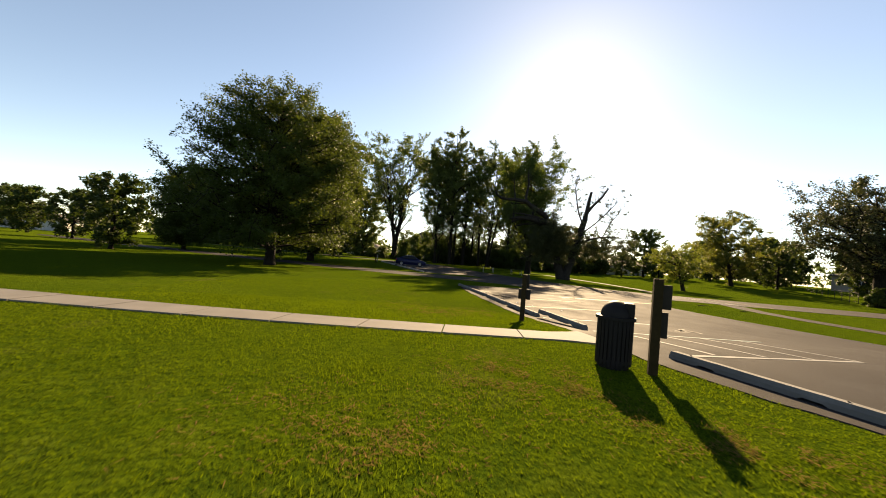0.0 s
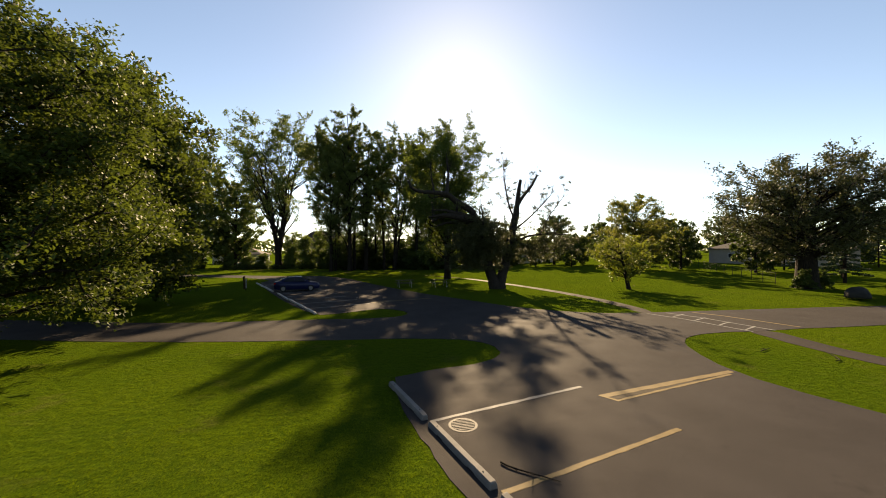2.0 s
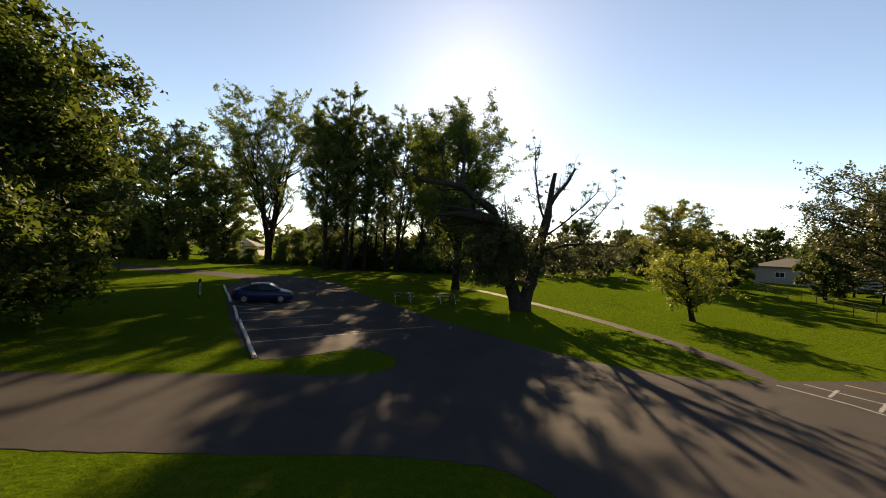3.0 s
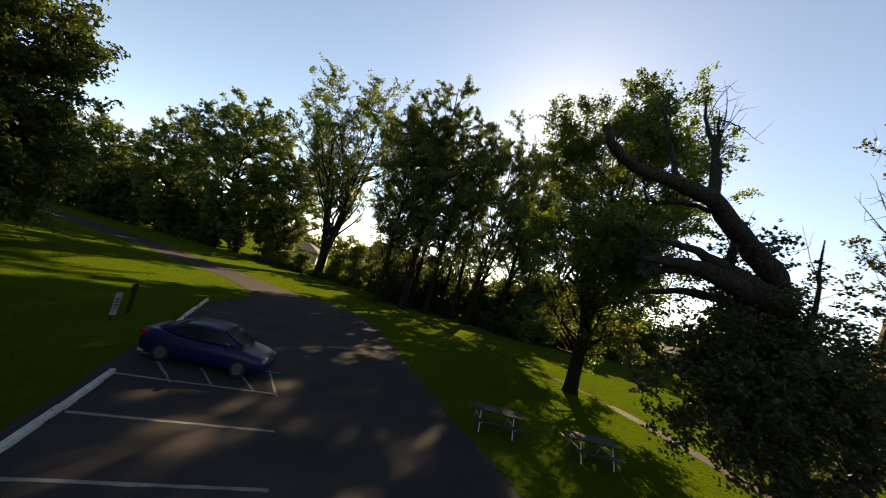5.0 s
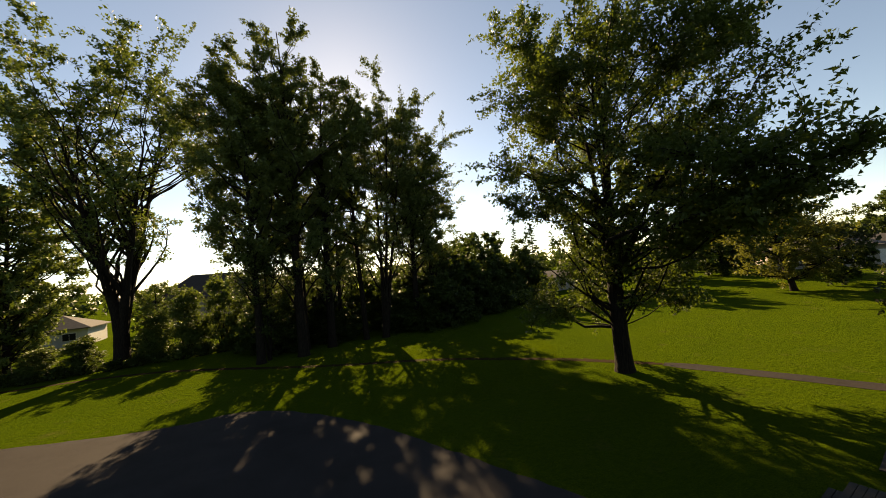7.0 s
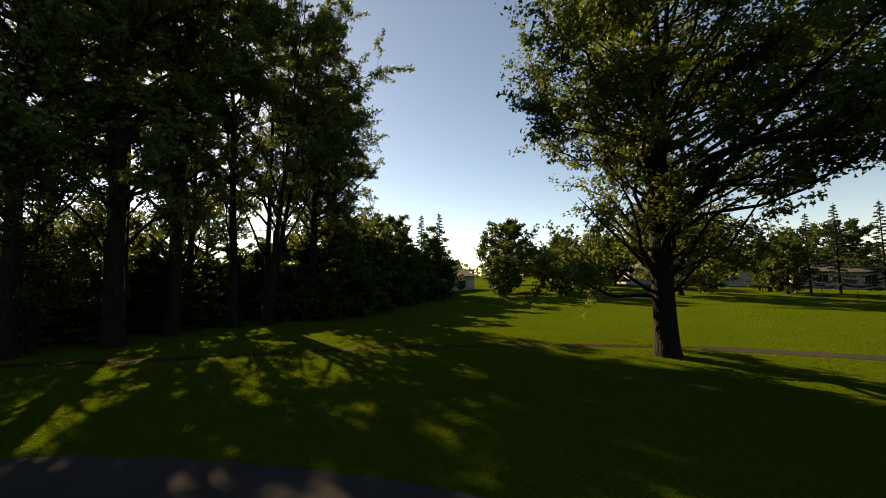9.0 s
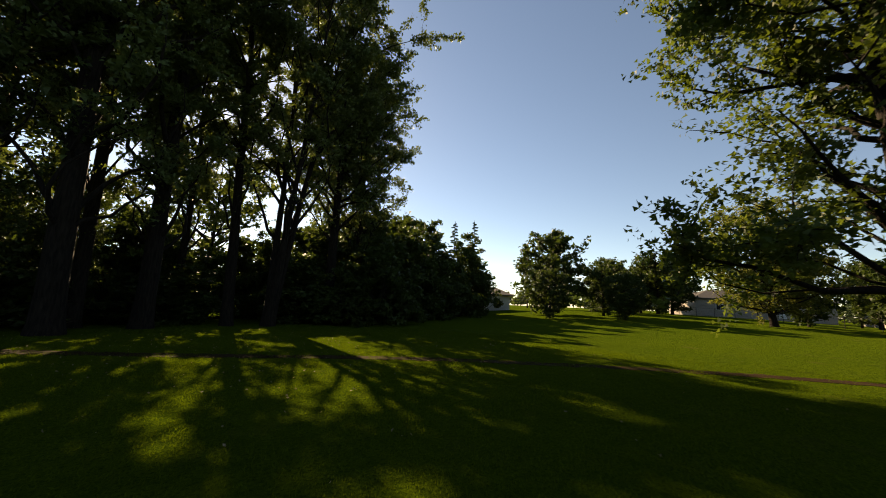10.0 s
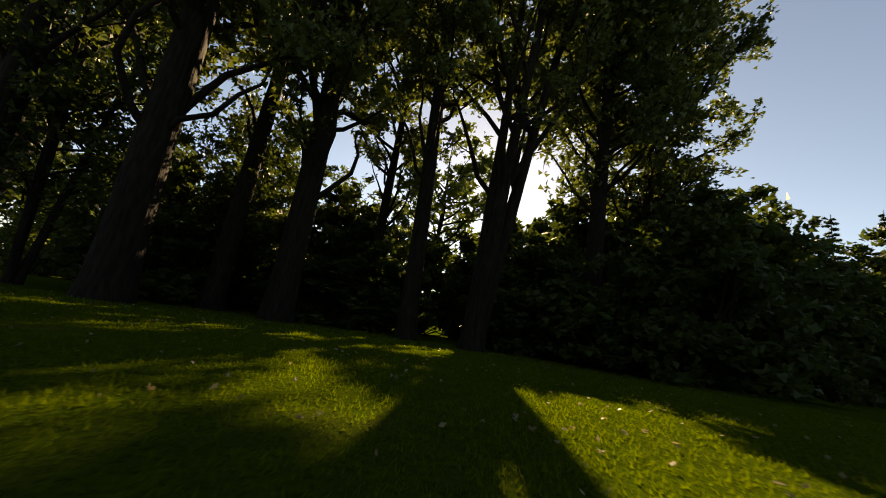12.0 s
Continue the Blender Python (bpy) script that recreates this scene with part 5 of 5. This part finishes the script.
# ======== houses and fence ========
M_SIDING = plain("grey_siding", (0.30, 0.27, 0.23), 0.7, 0, 0.15, 1.0, 0.1)
M_WHITEWALL = plain("white_siding", (0.5, 0.5, 0.48), 0.7, 0, 0.12, 1.0, 0.1)
M_ROOF = plain("brown_grey_shingle", (0.10, 0.092, 0.086), 0.9, 0, 0.35, 2.5, 0.5)
M_DARKROOF = plain("dark_shingle", (0.06, 0.05, 0.045), 0.9, 0, 0.35, 2.5, 0.5)
M_TRIM = plain("white_trim", (0.7, 0.7, 0.68), 0.6)


def house(x, y, turn, length, depth, wall_h, roof_h, wall_m, roof_m, label, openings, hip=True):
    """A low house: x along its front, front at y = 0. openings: (kind, x, z0, width, height)."""
    t = thing("house", pose(x, y, land(x, y), 0, 0, turn), label, "house", "houses round the park")
    bm = bmesh.new()
    box(bm, 0, length, 0, depth, -0.6, wall_h)
    wall = part("wall", bm, wall_m, t)
    rows = int((wall_h - 0.2) / 0.22)
    for k in range(rows):
        bm = bmesh.new()
        box(bm, -0.015, length + 0.015, -0.02, 0.01, 0.15 + k * 0.22, 0.15 + k * 0.22 + 0.205)
        part("siding_board", bm, wall_m, wall)
    bm = bmesh.new()
    e = 0.5
    inset = depth * 0.5 if hip else 0.0
    lo = [(-e, -e, wall_h), (length + e, -e, wall_h), (length + e, depth + e, wall_h), (-e, depth + e, wall_h)]
    v0 = [bm.verts.new(p) for p in lo]
    v1 = [bm.verts.new((p[0], p[1], p[2] + 0.14)) for p in lo]
    r = [bm.verts.new((inset - (0 if hip else e), depth / 2, wall_h + 0.14 + roof_h)), bm.verts.new((length - inset + (0 if hip else e), depth / 2, wall_h + 0.14 + roof_h))]
    bm.faces.new(v0[::-1])
    for i in range(4):
        bm.faces.new((v0[i], v0[(i + 1) % 4], v1[(i + 1) % 4], v1[i]))
    bm.faces.new((v1[0], v1[1], r[1], r[0]))
    bm.faces.new((v1[2], v1[3], r[0], r[1]))
    bm.faces.new((v1[1], v1[2], r[1]))
    bm.faces.new((v1[3], v1[0], r[0]))
    bmesh.ops.recalc_face_normals(bm, faces=bm.faces[:])
    part("roof", bm, roof_m, t)
    for kind, ox, z0, w, h in openings:
        bm = bmesh.new()
        box(bm, ox - 0.07, ox + w + 0.07, -0.07, -0.021, z0 - 0.07, z0 + h + 0.07, 0.01)
        o = part(kind, bm, M_TRIM, t, "white framed " + kind)
        if kind == "window":
            for q in (0, 1):
                bm = bmesh.new()
                box(bm, ox + q * w / 2 + 0.02, ox + (q + 1) * w / 2 - 0.02, -0.085, -0.072, z0 + 0.02, z0 + h - 0.02)
                part("pane", bm, M_GLASS, o, "dark glass pane")


house(71.9, 75.7, -54, 21.0, 9.0, 2.85, 1.6, M_SIDING, M_ROOF, "low grey-sided bungalow with a brown hip roof", (("window", 3.2, 1.1, 1.2, 0.9), ("window", 9.6, 1.0, 1.6, 1.1), ("door", 12.6, 0.1, 0.95, 2.05)))
house(39.0, 98.5, -12, 9.0, 7.0, 2.6, 1.2, M_WHITEWALL, M_ROOF, "white-sided house seen past the thicket", (("window", 1.5, 1.0, 1.3, 1.0), ("window", 5.6, 1.0, 1.3, 1.0)), False)
house(-21, 132, 4, 19.0, 11.0, 5.6, 4.6, M_SIDING, M_DARKROOF, "two-storey house with a dark hip roof behind shrubs", (("window", 3, 1.0, 1.5, 1.3), ("window", 12, 1.0, 1.5, 1.3), ("window", 3, 3.7, 1.5, 1.2), ("window", 12, 3.7, 1.5, 1.2)))
house(-118, 82, 20, 16.0, 9.0, 2.7, 2.0, M_WHITEWALL, M_ROOF, "pale low house far across the grass", (("window", 3, 1.0, 1.6, 1.1), ("window", 10, 1.0, 1.6, 1.1)))
house(-42, 128, 0, 13.0, 9.0, 2.7, 2.2, M_WHITEWALL, M_ROOF, "pale low house behind the hedgerow", (("window", 3, 1.0, 1.6, 1.1), ("window", 10, 1.0, 1.6, 1.1)))
house(84, 53, -75, 14.0, 9.0, 2.6, 1.8, M_SIDING, M_ROOF, "grey low house behind the wide tree", (("window", 3, 1.0, 1.6, 1.1), ("window", 9, 1.0, 1.6, 1.1)))


M_FENCE = plain("dull_fence_steel", (0.035, 0.033, 0.03), 0.8, 0.0, 0.3, 10.0, 0.05)


def wire_fence():
    """Chain-link fence round the bungalow's garden: posts, rails, wires."""
    a, b = Vector((66, 79)), Vector((45, 44))
    d = b - a
    n = 15
    t = tagged(new("wire_fence"), "dull chain-link fence on thin dark steel posts", "fence")
    tops = []
    for i in range(n + 1):
        p = a + d * i / n
        z = land(p.x, p.y)
        bm = bmesh.new()
        rod(bm, (p.x, p.y, z - 0.1), (p.x, p.y, z + 1.25), 0.03, 8)
        part("post", bm, M_FENCE, t)
        tops.append(Vector((p.x, p.y, z)))
    for p, q in zip(tops, tops[1:]):
        bm = bmesh.new()
        rod(bm, p + Vector((0, 0, 1.2)), q + Vector((0, 0, 1.2)), 0.012, 6)
        part("rail", bm, M_FENCE, t)
        for z in (0.2, 0.45, 0.7, 0.95):
            bm = bmesh.new()
            rod(bm, p + Vector((0, 0, z)), q + Vector((0, 0, z)), 0.004, 4)
            part("wire", bm, M_FENCE, t)


wire_fence()


# ======== turf and fallen leaves ========
def inside(poly, x, y):
    """Which of the points lie in the closed outline."""
    res = np.zeros(len(x), bool)
    j = len(poly) - 1
    for i in range(len(poly)):
        xi, yi = poly[i]
        xj, yj = poly[j]
        hit = ((yi > y) != (yj > y)) & (x < (xj - xi) * (y - yi) / (yj - yi + 1e-12) + xi)
        res ^= hit
        j = i
    return res


ROAD_OUT = [tuple(p) for p in rounded(lot_a, 2)]
TRAIL_OUT = [tuple(p) for p in rounded(strip(trail_pts[:8], 0.9), 1)]
TRAIL2_OUT = [tuple(p) for p in rounded(strip(trail_s_pts, 1.3), 1)]
PATH_OUT = [(-46, 7.0), (-7, 8.28), (-2, 8.58), (1.3, 9.0), (2.9, 9.27), (4.0, 9.48), (5.0, 10.05), (5.3, 8.62), (4.0, 8.58), (2.6, 8.33), (0.9, 8.08), (-2, 7.72), (-7, 7.35), (-46, 6.0)]


def turf(seed, cx, cy, rx, ry, count, height, width):
    """Grass blades over an oval stretch of lawn, kept off the paved parts."""
    rng = np.random.default_rng(seed)
    r, a = np.sqrt(rng.uniform(0, 1, count)), rng.uniform(0, 2 * math.pi, count)
    r = r ** 1.25
    x, y = cx + rx * r * np.cos(a), cy + ry * r * np.sin(a)
    keep = ~(inside(ROAD_OUT, x, y) | inside(TRAIL_OUT, x, y) | inside(TRAIL2_OUT, x, y) | inside(PATH_OUT, x, y))
    x, y, r = x[keep], y[keep], r[keep]
    n = len(x)
    z = land(x, y)
    th = rng.uniform(0, 2 * math.pi, n)
    patch = np.array([0.75 + 0.5 * noise.noise((p * 0.8, q * 0.8, 3.0)) for p, q in zip(x, y)])
    h = height * rng.uniform(0.5, 1.3, n) * np.clip(patch, 0.35, 1.4)
    w = width * rng.uniform(0.7, 1.3, n) * (1 + r)
    lean = rng.normal(0, 0.55, (n, 2)) * h[:, None]
    base = np.stack([x, y, z - 0.005], 1)
    side = np.stack([np.cos(th) * w, np.sin(th) * w, np.zeros(n)], 1)
    tip = base + np.stack([lean[:, 0], lean[:, 1], h], 1)
    v = np.stack([base - side, base + side, tip], 1).reshape(-1, 3)
    return raw_mesh("grass_blades", v, [np.arange(n * 3).reshape(-1, 3)], M_BLADE)


for seed, args in enumerate([(1.5, 6.0, 8.0, 7.5, 160000, 0.045, 0.0045), (0.5, 15.0, 8.0, 8.0, 45000, 0.045, 0.0055), (5.0, 76.0, 11.0, 12.0, 190000, 0.050, 0.0048), (3.0, 66.0, 12.0, 12.0, 40000, 0.05, 0.007)]):
    tagged(new("grass_blades", turf(200 + seed, *args)), "short green grass blades of the lawn", "grass", kind="stuff")


def thatch():
    """Tufts of dry straw lying in the short grass near the car park."""
    rng = np.random.default_rng(19)
    v = []
    for cx, cy, rx, ry, count in THATCH:
        count = count // 4
        x, y = rng.normal(cx, rx, count), rng.normal(cy, ry, count)
        keep = ~(inside(ROAD_OUT, x, y) | inside(PATH_OUT, x, y))
        keep &= np.array([noise.noise((a * 3.0, b * 3.0, 5.0)) > -0.05 for a, b in zip(x, y)])
        x, y = x[keep], y[keep]
        n = len(x)
        th, ln = rng.uniform(0, 2 * math.pi, n), rng.uniform(0.03, 0.09, n)
        base = np.stack([x, y, land(x, y) + rng.uniform(0.004, 0.03, n)], 1)
        along = np.stack([np.cos(th) * ln, np.sin(th) * ln, rng.normal(0.006, 0.012, n)], 1)
        side = np.stack([-np.sin(th), np.cos(th), np.zeros(n)], 1) * rng.uniform(0.003, 0.007, n)[:, None]
        v.append(np.stack([base - side, base + side, base + along], 1).reshape(-1, 3))
    v = np.concatenate(v)
    tagged(new("dry_thatch", raw_mesh("dry_thatch", v, [np.arange(len(v)).reshape(-1, 3)], M_STRAW)), "dry brown straw lying in the short lawn grass", "grass", kind="stuff")


M_STRAW = leaf_material("dry_straw", (0.085, 0.055, 0.018), (0.15, 0.100, 0.032), (0.22, 0.15, 0.03), 0.3, 0.0)
THATCH = [(1.63, 4.65, 0.70, 0.45, 4000), (2.07, 4.28, 0.35, 0.20, 1000), (3.08, 6.25, 0.50, 0.50, 7500), (3.74, 5.97, 0.30, 0.30, 2000), (5.08, 4.87, 0.35, 0.25, 3000), (4.66, 5.09, 0.40, 0.30, 2500), (0.57, 13.44, 0.60, 0.60, 5000), (1.60, 11.76, 0.50, 0.50, 9000), (-0.78, 16.45, 0.70, 0.80, 4000), (2.65, 13.01, 0.45, 0.60, 8000)]
thatch()


def fallen_leaves():
    rng = np.random.default_rng(9)
    n = 1500
    x, y = rng.normal(4.5, 6.0, n), rng.normal(78.5, 5.0, n)
    z = rng.uniform(0.030, 0.048, n)
    cen = np.stack([x, y, z], 1)
    me = leaf_mesh("fallen_leaves", cen, np.full(n, 0.02), n, 0.042, M_DRYLEAF, rng, 0.5, 2.0)
    tagged(new("fallen_leaves", me), "pale dry leaves scattered over the grass", "leaves", kind="stuff")


M_DRYLEAF = leaf_material("dry_leaf", (0.09, 0.075, 0.04), (0.20, 0.17, 0.10), (0.3, 0.25, 0.1), 0.3)
fallen_leaves()
